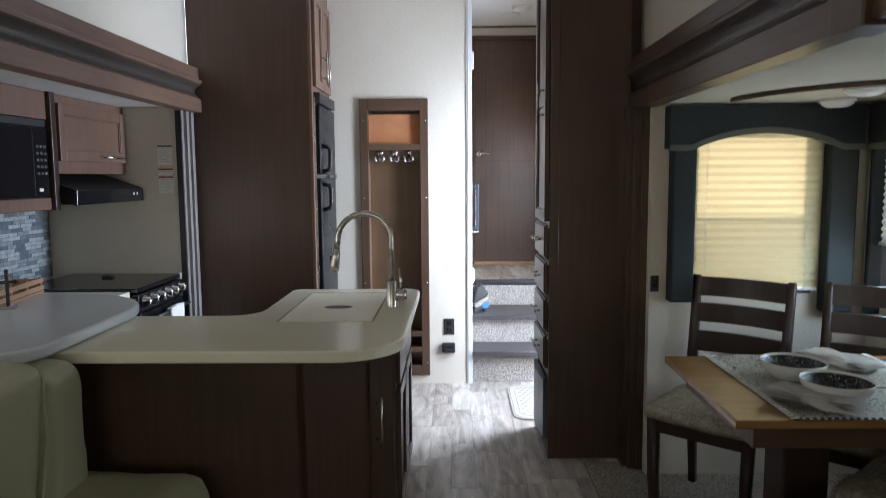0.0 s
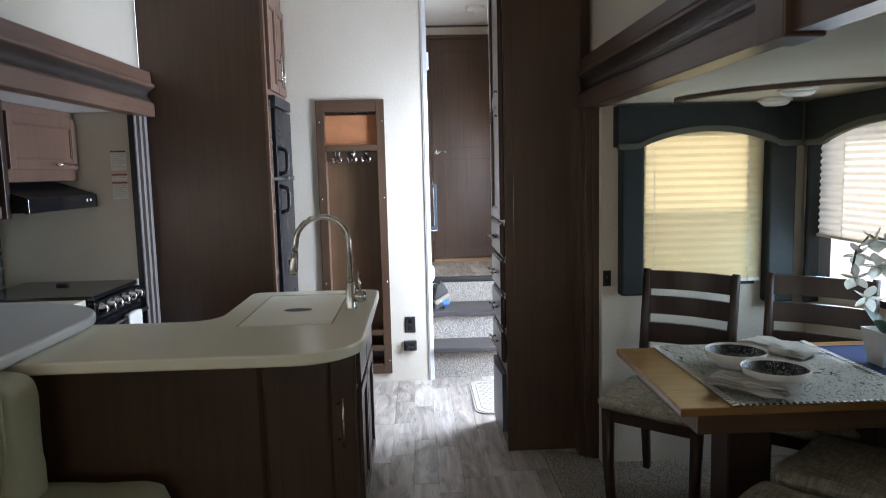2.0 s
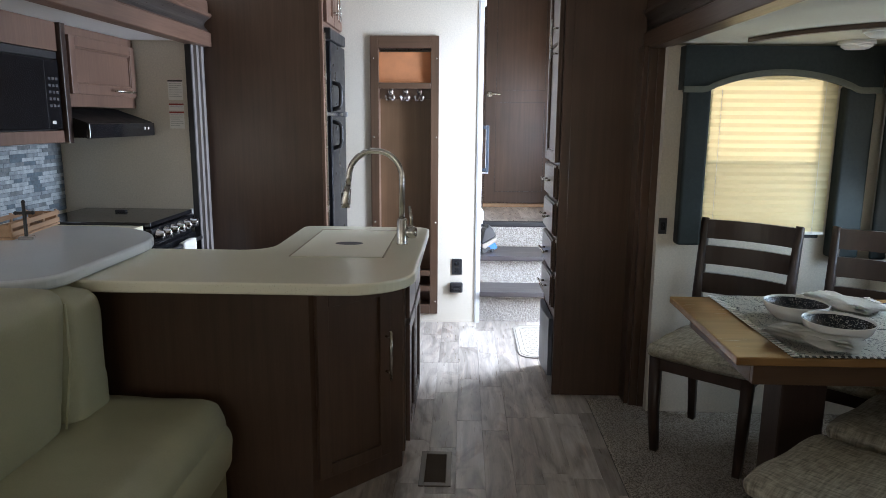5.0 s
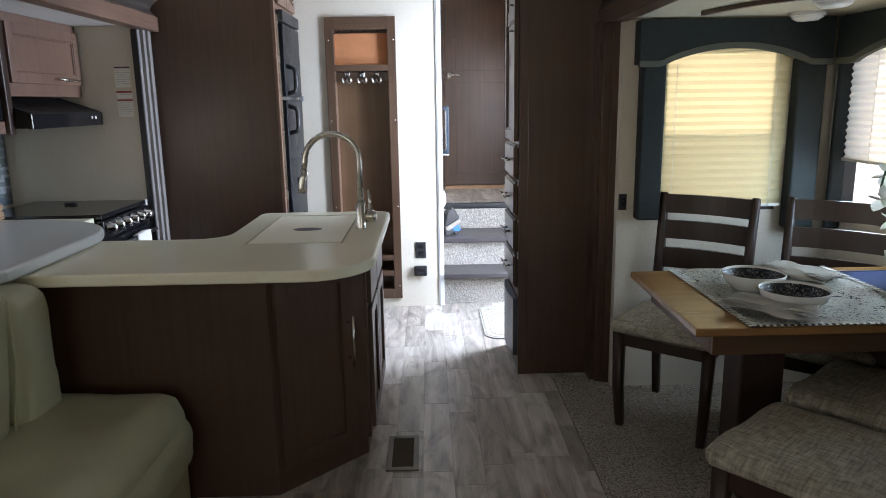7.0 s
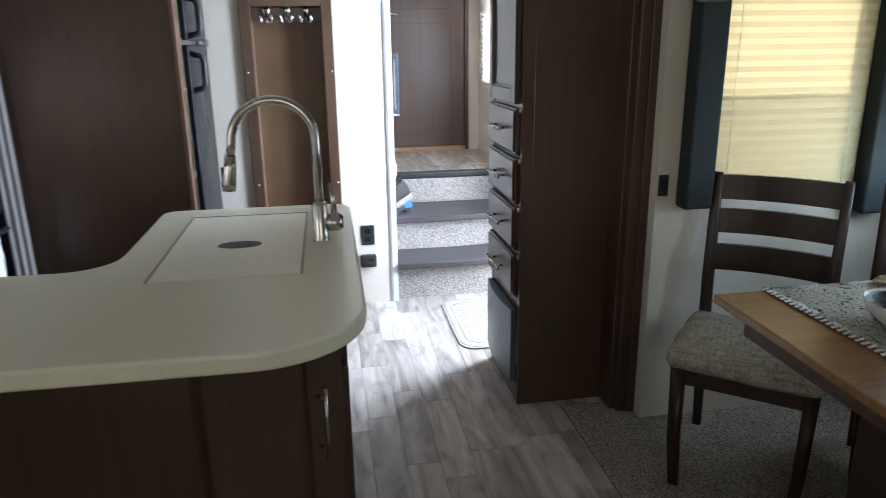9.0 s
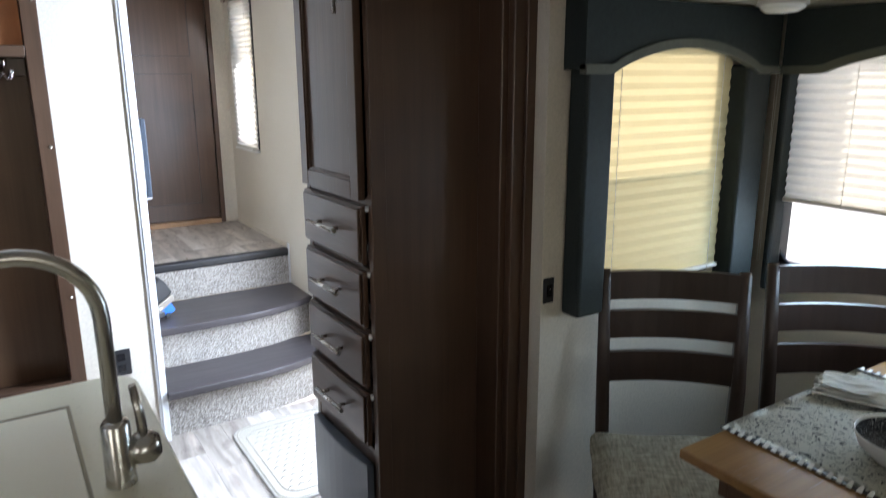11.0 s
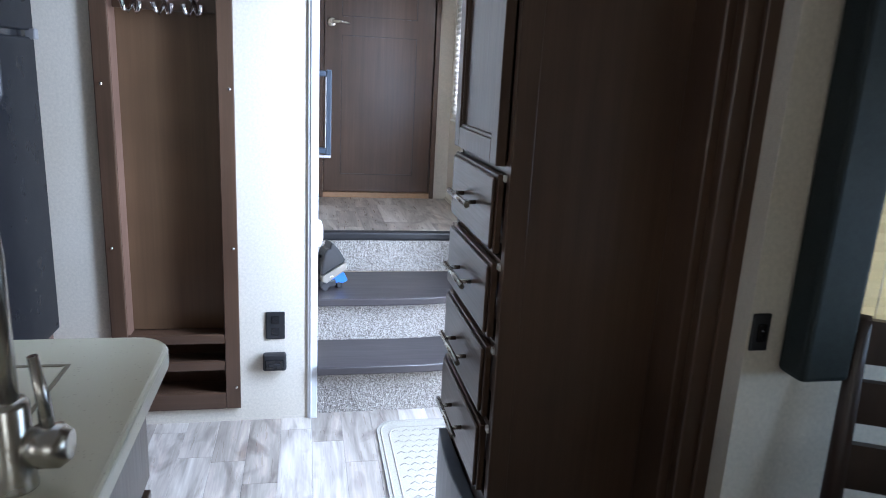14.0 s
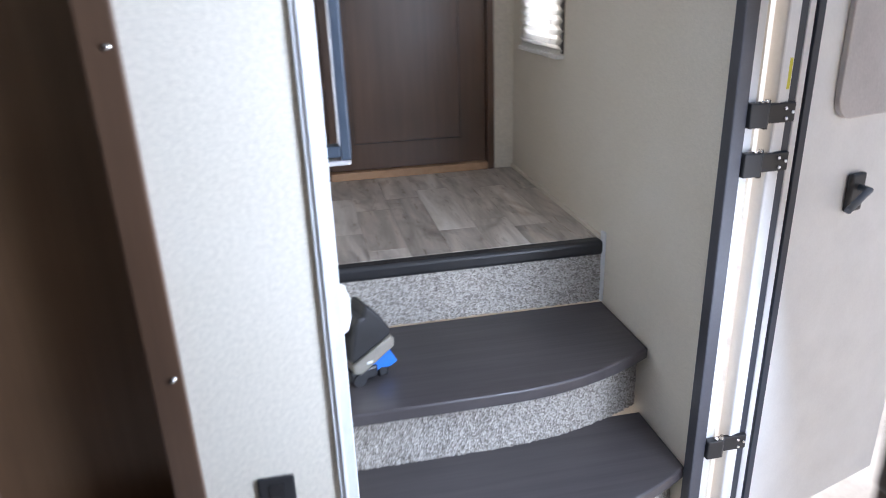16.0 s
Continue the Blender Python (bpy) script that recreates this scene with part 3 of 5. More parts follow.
def tread(front, back, top, name, label):
    xs = [0.505 + (1.302 - 0.505) * k / 16 for k in range(17)]
    edge = []
    for x in xs:
        u = (x - 0.505) / 0.797
        edge.append((x, front + 0.115 * max(0.0, (u - 0.45) / 0.55) ** 2.2))
    out = edge + [(1.302, back), (0.505, back)]
    return setting(name, prism(bmesh.new(), out, top - 0.034, top, 0.006, seg=3), TREAD_WOOD, label)


tread(4.963, 5.32, 0.23, "step_1", "curved charcoal-stained wooden tread")
tread(5.188, 5.60, 0.44, "step_2", "curved charcoal-stained wooden tread")
setting("trim_landing_nosing", block(0.503, 1.302, 5.598, 5.645, 0.590, 0.634, 0.012, 3), BLACK_MAT, "black rubber nosing of the landing")


def riser(y, z0, z1, bow, name):
    bm = bmesh.new()
    nx, nz = 150, int((z1 - z0) / 0.006)
    rows = []
    for j in range(nz + 1):
        row = []
        for i in range(nx + 1):
            u = i / nx
            yy = y + bow * max(0.0, (u - 0.45) / 0.55) ** 2.2 - 0.008 * random.random()
            row.append(bm.verts.new((0.503 + 0.8 * u + 0.002 * random.random(), yy, z0 + (z1 - z0) * j / nz + 0.002 * random.random())))
        rows.append(row)
    for r0, r1 in zip(rows, rows[1:]):
        for i in range(nx):
            bm.faces.new((r0[i], r0[i + 1], r1[i + 1], r1[i]))
    back = [bm.verts.new(c) for c in ((0.503, y + bow + 0.03, z0), (1.303, y + bow + 0.03, z0), (1.303, y + bow + 0.03, z1), (0.503, y + bow + 0.03, z1))]
    bm.faces.new(back)
    return setting(name, bm, PILE, "pale grey-beige carpeted stair riser", True)


riser(5.035, 0.0, 0.197, 0.10, "riser_1")
riser(5.262, 0.228, 0.407, 0.10, "riser_2")
riser(5.612, 0.438, 0.592, 0.0, "riser_3")

# outside
setting("ground", block(-400, 400, -400, 400, -1.0, -0.95), GROUND, "pale gravel lot reaching the horizon")


# ---- windows and blinds ----
def window(name, axis, at, out, a0, a1, z0, z1, label, bars=(), w=0.032):
    """A dark-framed window with a pane, set in an opening; out points outdoors."""
    def bx(bm, u0, u1, w0, w1, d0, d1, bev=0.003):
        lo, hi = sorted((at + d0 * out, at + d1 * out))
        if axis == "x":
            box(bm, lo, hi, u0, u1, w0, w1, bev)
        else:
            box(bm, u0, u1, lo, hi, w0, w1, bev)
    root = tagged(new(name), label, "window", "", "structure")
    bm = bmesh.new()
    bx(bm, a0, a0 + w, z0, z1, -0.006, 0.05)
    bx(bm, a1 - w, a1, z0, z1, -0.006, 0.05)
    bx(bm, a0 + w, a1 - w, z0, z0 + w, -0.006, 0.05)
    bx(bm, a0 + w, a1 - w, z1 - w, z1, -0.006, 0.05)
    part("window_frame", bm, BLACK_MAT, root, "black metal window frame")
    for z in bars:
        bm = bmesh.new()
        bx(bm, a0 + w, a1 - w, z - 0.006, z + 0.006, 0.028, 0.045)
        part("sash_bar", bm, BLACK_MAT, root)
    bm = bmesh.new()
    bx(bm, a0 + w * 0.7, a1 - w * 0.7, z0 + w * 0.7, z1 - w * 0.7, 0.022, 0.026, 0)
    p = part("pane", bm, GLASS, root, "clear glass pane")
    p.visible_shadow = False
    return root


window("window_1", "y", 3.51, 1, 1.47, 2.035, 0.88, 1.66, "black-framed dinette end window behind a closed shade", (1.255,))
window("window_2", "x", 2.30, 1, 2.38, 3.44, 0.86, 1.66, "black-framed dinette window under a raised shade")
window("window_3", "x", 1.305, 1, 5.98, 6.34, 1.13, 1.98, "small black-framed hall window behind a shade")
# These three windows stay out of view; added to go with the fill lamps.
window("window_added_rear", "y", -2.5, -1, -0.75, 0.75, 1.1, 1.9, "unseen rear window, added to hold a fill lamp")
window("window_added_sofa", "x", -1.95, -1, 0.7, 1.7, 0.95, 1.45, "unseen window over the sofa, added to hold a fill lamp")
window("window_added_kitchen", "x", -1.95, -1, 2.65, 3.25, 1.05, 1.39, "unseen window over the kitchen counter, added to hold a fill lamp")
part("insect_screen", block(1.50, 2.005, 3.552, 3.553, 0.91, 1.245), SCREEN, bpy.data.objects["window_1"], "grey insect screen")
bm = bmesh.new()
for (cy, cz, a0) in ((3.408, 0.892, 270), (2.412, 0.892, 180)):
    pts = arc(cy - (0.05 if a0 == 270 else -0.05), cz + 0.05, 0.05, a0, a0 + 90, 6)
    prism(bm, [(cy, cz)] + pts, 2.306, 2.322, axis=0)
part("corner_fillet", bm, BLACK_MAT, bpy.data.objects["window_2"])


def blind(name, axis, at, a0, a1, z0, z1, mat, label, cords, pitch=0.022, depth=0.005):
    root = thing(name, (0, 0, 0), label, "window shade")
    part("pleated_cloth", pleats(axis, at, a0, a1, z0 + 0.012, z1, pitch, depth), mat, root)
    def bar(z_lo, z_hi, nm):
        if axis == "x":
            b = block(at - 0.013, at + 0.013, a0, a1, z_lo, z_hi, 0.003)
        else:
            b = block(a0, a1, at - 0.013, at + 0.013, z_lo, z_hi, 0.003)
        part(nm, b, WHITE, root)
    bar(z0, z0 + 0.014, "bottom_rail")
    bar(z1, z1 + 0.02, "head_rail")
    for c in cords:
        bm = bmesh.new()
        d = at - 0.016
        tube(bm, [(d, c, z1) if axis == "x" else (c, d, z1), (d, c, z0) if axis == "x" else (c, d, z0)], 0.0011, 6)
        part("cord", bm, WHITE, root)
    return root


blind("pleated_shade", "y", 3.485, 1.478, 2.045, 0.90, 1.64, BLIND, "sunlit cream pleated shade, drawn fully down", (1.53, 1.985), 0.036, 0.0026)
blind("pleated_shade", "x", 2.282, 2.40, 3.402, 1.115, 1.64, BLIND_W, "white pleated shade drawn half-way down", (2.6, 3.20), 0.03)
blind("pleated_shade", "x", 1.288, 5.965, 6.36, 1.115, 1.995, BLIND_W, "small white pleated shade, drawn down", (6.02, 6.30), 0.03)
cords = thing("shade_cords", (2.25, 3.44, 0.9), "white pull cords hanging beside the dinette shade", "cord")
for k, (dy, lean) in enumerate(((0.0, 0.012), (0.012, -0.01), (-0.03, 0.004))):
    bm = bmesh.new()
    tube(bm, [(-0.01, dy, 0.68), (-0.012, dy + lean * 0.5, 0.3), (-0.01, dy + lean, 0.0)], 0.0013, 6)
    part("cord", bm, WHITE, cords)


def valance(name, axis, wall, a0, a1, label, legs, drop=1.548, top=1.736, rise=0.075, depth=0.085):
    """A padded box valance with an arched lower edge, piping and cloth legs; it grows from the wall into the room."""
    root = thing(name, (0, 0, 0), label, "window valance")
    sh = 0.12
    def z_edge(a):
        u = (a - a0) / (a1 - a0)
        if u < sh or u > 1 - sh:
            return drop
        w = (u - sh) / (1 - 2 * sh)
        return drop + rise * math.sin(math.pi * w) ** 0.75
    n = 40
    as_ = [a0 + (a1 - a0) * k / n for k in range(n + 1)]
    def at3(a, d, z):
        return (wall - d, a, z) if axis == "x" else (a, wall - d, z)
    def sheet(d0, d1, zlo, zhi):
        bm = bmesh.new()
        rings = [[bm.verts.new(at3(a, d, z)) for d, z in ((d0, zlo(a)), (d1, zlo(a)), (d1, zhi(a)), (d0, zhi(a)))] for a in as_]
        for r0, r1 in zip(rings, rings[1:]):
            for k in range(4):
                bm.faces.new((r0[k], r0[(k + 1) % 4], r1[(k + 1) % 4], r1[k]))
        bm.faces.new(rings[0][::-1])
        bm.faces.new(rings[-1])
        return bm
    part("face", sheet(depth - 0.018, depth, z_edge, lambda a: top), DRAPE, root)
    part("piping", sheet(depth - 0.02, depth + 0.006, lambda a: z_edge(a) - 0.012, lambda a: z_edge(a) + 0.014), PIPING, root, "grey-green piped edge")
    for a in (a0, a1 - 0.018):
        bm = bmesh.new()
        lo, hi = sorted((wall - depth + 0.018, wall - 0.002))
        box(bm, *( (lo, hi, a, a + 0.018) if axis == "x" else (a, a + 0.018, lo, hi)), drop, top)
        part("return", bm, DRAPE, root)
    for l0, l1, zb in legs:
        lo, hi = wall - 0.075, wall - 0.003
        b = block(*((lo, hi, l0, l1) if axis == "x" else (l0, l1, lo, hi)), zb, drop + 0.02, 0.012, 3)
        part("leg", b, DRAPE, root, "padded teal-grey cloth leg")
    return root


valance("valance", "y", 3.51, 1.345, 2.205, "teal-grey padded valance with an arched edge", ((1.365, 1.472, 0.85), (2.062, 2.19, 0.80)))
valance("valance", "x", 2.30, 2.30, 3.42, "teal-grey padded valance over the side window", ((3.40, 3.425, 0.80), (2.31, 2.385, 0.85)))

# ruffled valance in the hall
root = thing("ruffle_valance", (0, 0, 0), "floral ruffled cloth valance over the hall window", "window valance")
bm = bmesh.new()
rows = []
for j in range(7):
    u = j / 6
    row = []
    for i in range(61):
        a = 5.87 + 0.52 * i / 60
        d = 0.028 + (0.006 + 0.016 * u) * math.sin(i * 1.15 + 0.6 * math.sin(i * 0.7)) + 0.02 * u
        z = 2.135 - 0.165 * u + (0.012 * math.sin(i * 0.6) if j in (0, 6) else 0)
        row.append(bm.verts.new((1.305 - d, a, z)))
    rows.append(row)
for r0, r1 in zip(rows, rows[1:]):
    for i in range(60):
        bm.faces.new((r0[i], r0[i + 1], r1[i + 1], r1[i]))
bmesh.ops.solidify(bm, geom=bm.faces[:], thickness=0.002)
part("ruffle", bm, FLORAL, root, "", True)
part("rod", tube(bmesh.new(), [(1.288, 5.86, 2.115), (1.288, 6.40, 2.115)], 0.008, 10), WHITE, root)

# ---- bedroom door ----
door = tagged(new("door_1"), "closed dark brown wooden bedroom door", "door", "", "structure")
bm = bmesh.new()
box(bm, 0.50, 0.56, 6.500, 6.56, 0.634, 2.64, 0.003)
box(bm, 1.195, 1.222, 6.500, 6.56, 0.634, 2.64, 0.003)
box(bm, 0.56, 1.195, 6.500, 6.56, 2.612, 2.64, 0.003)
part("door_frame", bm, WOOD, door)
leaf_z0, leaf_z1 = 0.668, 2.61
part("door_leaf", block(0.563, 1.192, 6.522, 6.556, leaf_z0, leaf_z1, 0.002), WOOD, door)
for z0, z1 in ((0.77, 1.56), (1.66, 2.50)):
    bm = bmesh.new()
    for (x0, x1, za, zb) in ((0.66, 0.664, z0, z1), (1.085, 1.089, z0, z1), (0.664, 1.085, z0, z0 + 0.004), (0.664, 1.085, z1 - 0.004, z1)):
        box(bm, x0, x1, 6.518, 6.522, za, zb)
    part("panel_bead", bm, CHAIR_WOOD, door)
bm = bmesh.new()
lathe(bm, [(0.0, 0), (0.026, 0), (0.026, 0.006), (0.02, 0.01), (0.0, 0.01)], 18, close=False)
bmesh.ops.rotate(bm, verts=bm.verts, matrix=Matrix.Rotation(radians(90), 3, "X"))
bmesh.ops.translate(bm, verts=bm.verts, vec=(0.605, 6.522, 1.625))
tube(bm, [(0.605, 6.515, 1.625), (0.605, 6.475, 1.625)], 0.009, 10)
tube(bm, [(0.605, 6.478, 1.625), (0.65, 6.475, 1.628), (0.70, 6.478, 1.62)], [0.010, 0.009, 0.007], 10)
part("door_handle", bm, STEEL, door, "brushed nickel lever handle")
# Bright gap below the leaf, put in as a pale solid strip.
part("gap_strip", block(0.56, 1.195, 6.50, 6.556, 0.634, 0.664, 0.003), CRATE, door, "pale strip standing in for the bright gap under the door")

# ---- entry door, open outwards ----
door2 = tagged(new("door_2"), "white metal entry door standing wide open outside", "door", "", "structure")
bm = bmesh.new()
box(bm, 1.296, 1.326, 5.040, 5.075, -0.02, 1.985, 0.003)
box(bm, 1.296, 1.38, 4.255, 4.285, -0.02, 1.985, 0.003)
box(bm, 1.296, 1.38, 4.285, 5.045, 1.955, 1.985, 0.003)
part("jamb", bm, plain("slate_jamb_paint", (0.06, 0.062, 0.075), 0.4, var=0.1), door2, "dark slate-grey metal door jamb")
part("jamb_liner", block(1.327, 1.350, 5.052, 5.075, -0.02, 1.955, 0.002), ALU, door2, "pale aluminium jamb liner")
def folded(bm):
    bmesh.ops.rotate(bm, verts=bm.verts, cent=(1.385, 5.07, 0), matrix=Matrix.Rotation(radians(16), 3, "Z"))
    return bm
part("door_leaf", folded(block(1.385, 2.03, 5.045, 5.08, -0.02, 1.93, 0.004)), ALU, door2, "white aluminium door leaf")
part("door_window", folded(prism(bmesh.new(), [(x + 1.73, z + 1.38) for x, z in arc(0.12, 0.27, 0.05, 0, 90) + arc(-0.12, 0.27, 0.05, 90, 180) + arc(-0.12, -0.27, 0.05, 180, 270) + arc(0.12, -0.27, 0.05, 270, 360)], 5.030, 5.044, 0.003, axis=1)), ALU_GREY, door2, "white window frame of the door")
part("lock_box", folded(block(1.655, 1.705, 5.028, 5.044, 0.84, 0.93, 0.006, 3)), BLACK_MAT, door2, "black door lock")
part("lever", folded(tube(bmesh.new(), [(1.675, 5.024, 0.90), (1.675, 5.0, 0.90), (1.60, 4.995, 0.865)], 0.008, 8)), GREY_FRAME, door2)
part("edge_strip", block(1.388, 1.400, 5.060, 5.075, -0.02, 1.93, 0.002), ALU, door2)
part("screen_frame", block(1.405, 1.440, 5.055, 5.075, -0.02, 1.93, 0.002), NAVY_FRAME, door2)
part("screen_strip", block(1.443, 1.458, 5.058, 5.075, -0.02, 1.93, 0.002), ALU, door2)
part("screen_edge", block(1.462, 1.478, 5.055, 5.075, -0.02, 1.93, 0.002), NAVY_FRAME, door2)
for z in (0.28, 0.97, 1.07, 1.75):
    bm = bmesh.new()
    box(bm, 1.326, 1.366, 5.030, 5.050, z, z + 0.05, 0.003)
    box(bm, 1.366, 1.436, 5.044, 5.056, z + 0.005, z + 0.045, 0.003)
    tube(bm, [(1.368, 5.042, z - 0.004), (1.368, 5.042, z + 0.054)], 0.006, 8)
    hinge = part("hinge", bm, BLACK_MAT, door2, "black strap hinge")
    for k in range(2):
        part("screw", lathe(bmesh.new(), [(0.005, 0), (0.005, 0.004)], 8, (1.35 + 0.012 * k, 5.036, z + 0.05)), CHROME, hinge)
    for dx, dz in ((0.0, 0.034), (0.016, 0.026), (0.003, 0.014)):
        part("rivet", tube(bmesh.new(), [(1.412 + dx, 5.0445, z + dz), (1.412 + dx, 5.040, z + dz)], [0.005, 0.003], 8), CHROME, hinge)
part("label", block(1.408, 1.420, 5.052, 5.0549, 1.14, 1.20), YELLOW, door2, "small yellow warning label")


# ---- coat niche in the partition ----
rack = thing("coat_rack", (0, 5.0, 0), "dark wooden coat rack let into the wall, empty", "coat rack")
FX0, FX1 = -0.245, 0.212
for x0 in (FX0, FX1 - 0.055):
    part("stile", block(x0, x0 + 0.055, -0.018, 0.0, 0.062, 1.945, 0.003), WOOD, rack)
for z0, z1 in ((0.062, 0.13), (0.225, 0.262), (0.335, 0.372), (1.605, 1.645), (1.866, 1.945)):
    part("rail", block(FX0 + 0.055, FX1 - 0.055, -0.018, 0.0, z0, z1, 0.003), WOOD_X, rack)
# Lining in lighter wood than the frame: entry light put into its colour.
for x0, x1 in ((-0.205, -0.19), (0.157, 0.172)):
    part("lining_side", block(x0, x1, 0.0, 0.108, 0.112, 1.878), WOOD_MID, rack)
for z in (0.112, 0.235, 0.345, 1.618, 1.866):
    part("shelf", block(-0.19, 0.157, 0.0, 0.108, z, z + 0.012), WOOD, rack)
part("back_board", block(-0.19, 0.157, 0.088, 0.094, 0.36, 1.6), wood("walnut_brown_board", (0.092, 0.050, 0.026), (0.180, 0.104, 0.057), 0.4, grain=16), rack, "warm brown back board")
part("cork_board", block(-0.189, 0.156, 0.02, 0.035, 1.63, 1.845, 0.002), CORK, rack, "orange-brown cork board")
part("hook_rail", block(-0.188, 0.155, 0.046, 0.060, 1.54, 1.604, 0.003), WOOD, rack)
for x in (-0.115, -0.015, 0.08):
    bm = bmesh.new()
    lathe(bm, [(0.0, -0.003), (0.017, -0.002), (0.019, 0.003), (0.015, 0.008), (0.0, 0.010)], 16, close=False)
    bmesh.ops.rotate(bm, verts=bm.verts, matrix=Matrix.Rotation(radians(90), 3, "X"))
    bmesh.ops.scale(bm, verts=bm.verts, vec=(1, 1, 1.5))
    bmesh.ops.translate(bm, verts=bm.verts, vec=(x, 0.045, 1.590))
    for s in (-1, 1):
        tube(bm, [(x, 0.038, 1.578), (x + s * 0.006, 0.026, 1.545), (x + s * 0.014, 0.012, 1.528), (x + s * 0.024, 0.0, 1.534), (x + s * 0.029, -0.006, 1.562)], [0.007, 0.007, 0.0065, 0.007, 0.009], 10)
    part("coat_hook", bm, CHROME, rack, "chrome double coat hook")
for x in (FX0 + 0.022, FX1 - 0.016):
    for z in (0.152, 0.71, 1.287, 1.80):
        bm = bmesh.new()
        lathe(bm, [(0.0065, 0), (0.005, 0.004), (0.0, 0.005)], 10, close=False)
        bmesh.ops.rotate(bm, verts=bm.verts, matrix=Matrix.Rotation(radians(90), 3, "X"))
        bmesh.ops.translate(bm, verts=bm.verts, vec=(x, -0.018, z))
        part("screw", bm, STEEL, rack)
for x in (-0.15, -0.07, 0.01, 0.09):
    part("pin", lathe(bmesh.new(), [(0.005, -0.005), (0.006, 0.0), (0.0, 0.004)], 8, (x, 0.012, 1.862), close=False), CHROME, rack)

o = thing("wall_outlet", (0.345, 5.0, 0.40), "black duplex outlet plate on the wall", "outlet")
part("plate", block(-0.036, 0.036, -0.007, 0.0, -0.056, 0.056, 0.004), BLACK_MAT, o)
for dz in (-0.024, 0.024):
    part("socket", block(-0.015, 0.015, -0.009, -0.007, dz - 0.015, dz + 0.015, 0.001), BLACK, o)
# Second outlet, a box standing proud below the duplex plate.
o = thing("wall_vacuum_port", (0.342, 5.0, 0.255), "black boxy outlet cover on the wall", "wall inlet")
part("housing", block(-0.045, 0.045, -0.032, 0.0, -0.036, 0.036, 0.01, 3), BLACK_MAT, o)
part("flap", block(-0.034, 0.034, -0.037, -0.032, -0.026, 0.014, 0.003), BLACK, o)
part("ridge", block(-0.022, 0.022, -0.041, -0.037, -0.012, -0.002, 0.002), BLACK_MAT, o)
o = thing("light_switch", (1.316, 3.51, 0.928), "black wall switch beside the dinette window", "switch")
part("plate", block(-0.019, 0.019, -0.007, 0.0, -0.038, 0.038, 0.003), BLACK_MAT, o)
part("rocker", block(-0.009, 0.009, -0.011, -0.007, -0.018, 0.018, 0.003), BLACK, o)
part("indicator", block(-0.0016, 0.0016, -0.0122, -0.011, 0.004, 0.0065), SILVER, o)

# ---- fridge tower ----
tower = thing("fridge_cabinet", (0, 0, 0), "tall dark-stained wooden cabinet round the fridge", "cabinet")
part("side_panel", block(-1.168, -0.462, 4.42, 4.44, 0, 2.618, 0.002), WOOD, tower)
part("carcass", block(-1.165, -0.98, 4.44, 4.995, 0, 2.618), WOOD, tower)
bm = bmesh.new()
box(bm, -0.462, -0.444, 4.418, 4.452, 0, 2.618, 0.002)
box(bm, -0.462, -0.444, 4.968, 4.995, 0, 2.618, 0.002)
for z0, z1 in ((0, 0.06), (0.36, 0.40), (1.935, 1.975), (2.49, 2.618)):
    box(bm, -0.462, -0.444, 4.452, 4.968, z0, z1, 0.002)
part("face_frame", bm, WOOD_MID, tower)
part("inside_top", block(-0.98, -0.462, 4.44, 4.995, 1.94, 1.97), WOOD, tower)
part("inside_back", block(-0.97, -0.48, 4.44, 4.995, 1.98, 2.0), WOOD, tower)
for y0, y1, hy in ((4.458, 4.706, 4.672), (4.714, 4.962, 4.748)):
    d = shaker(tower, "door", "x", -0.444, y0, y1, 1.962, 2.50, 1, WOOD_MID, 0.02, 0.045)
    bar_handle(d, (-0.424, hy, 2.0), (-0.424, hy, 2.2), (1, 0, 0), 0.006)
vent = shaker(tower, "vent_door", "x", -0.444, 4.46, 4.962, 0.06, 0.365, 1, WOOD_MID, 0.018, 0.05)
for k in range(5):
    bm = bmesh.new()
    box(bm, -0.003, 0.003, 4.515, 4.905, -0.022, 0.022)
    bmesh.ops.rotate(bm, verts=bm.verts, matrix=Matrix.Rotation(radians(38), 3, "Y"))
    bmesh.ops.translate(bm, verts=bm.verts, vec=(-0.43, 0, 0.135 + 0.04 * k))
    part("slat", bm, WOOD_MID_Y, vent)

fr = thing("refrigerator", (-0.444, 4.71, 0.40), "black two-door refrigerator built into the cabinet", "refrigerator")
part("body", block(-0.52, 0.0, -0.255, 0.255, 0.0, 1.53, 0.004), BLACK_MAT, fr)
part("lower_door", block(0.002, 0.036, -0.252, 0.252, 0.02, 1.025, 0.008, 3), FRIDGE, fr)
part("upper_door", block(0.002, 0.036, -0.252, 0.252, 1.045, 1.455, 0.008, 3), FRIDGE, fr)
part("vent_cap", block(0.002, 0.04, -0.252, 0.252, 1.465, 1.53, 0.006), BLACK_MAT, fr)
part("gasket", block(-0.002, 0.01, -0.25, 0.25, 1.022, 1.048), BLACK, fr)
part("hinge", block(0.02, 0.05, 0.215, 0.252, 1.018, 1.052, 0.004), SILVER, fr, "silver door hinge")
part("trim_edge", block(0.0, 0.012, -0.262, -0.253, 0.02, 1.50, 0.002), STEEL, fr)
for z0, z1 in ((0.83, 0.99), (1.06, 1.22)):
    bm = bmesh.new()
    tube(bm, [(0.03, -0.20, z0), (0.075, -0.20, z0 + 0.012), (0.085, -0.20, z0 + 0.035), (0.085, -0.20, z1 - 0.035), (0.075, -0.20, z1 - 0.012), (0.03, -0.20, z1)], 0.013, 12)
    part("handle", bm, BLACK_MAT, fr, "black loop handle")

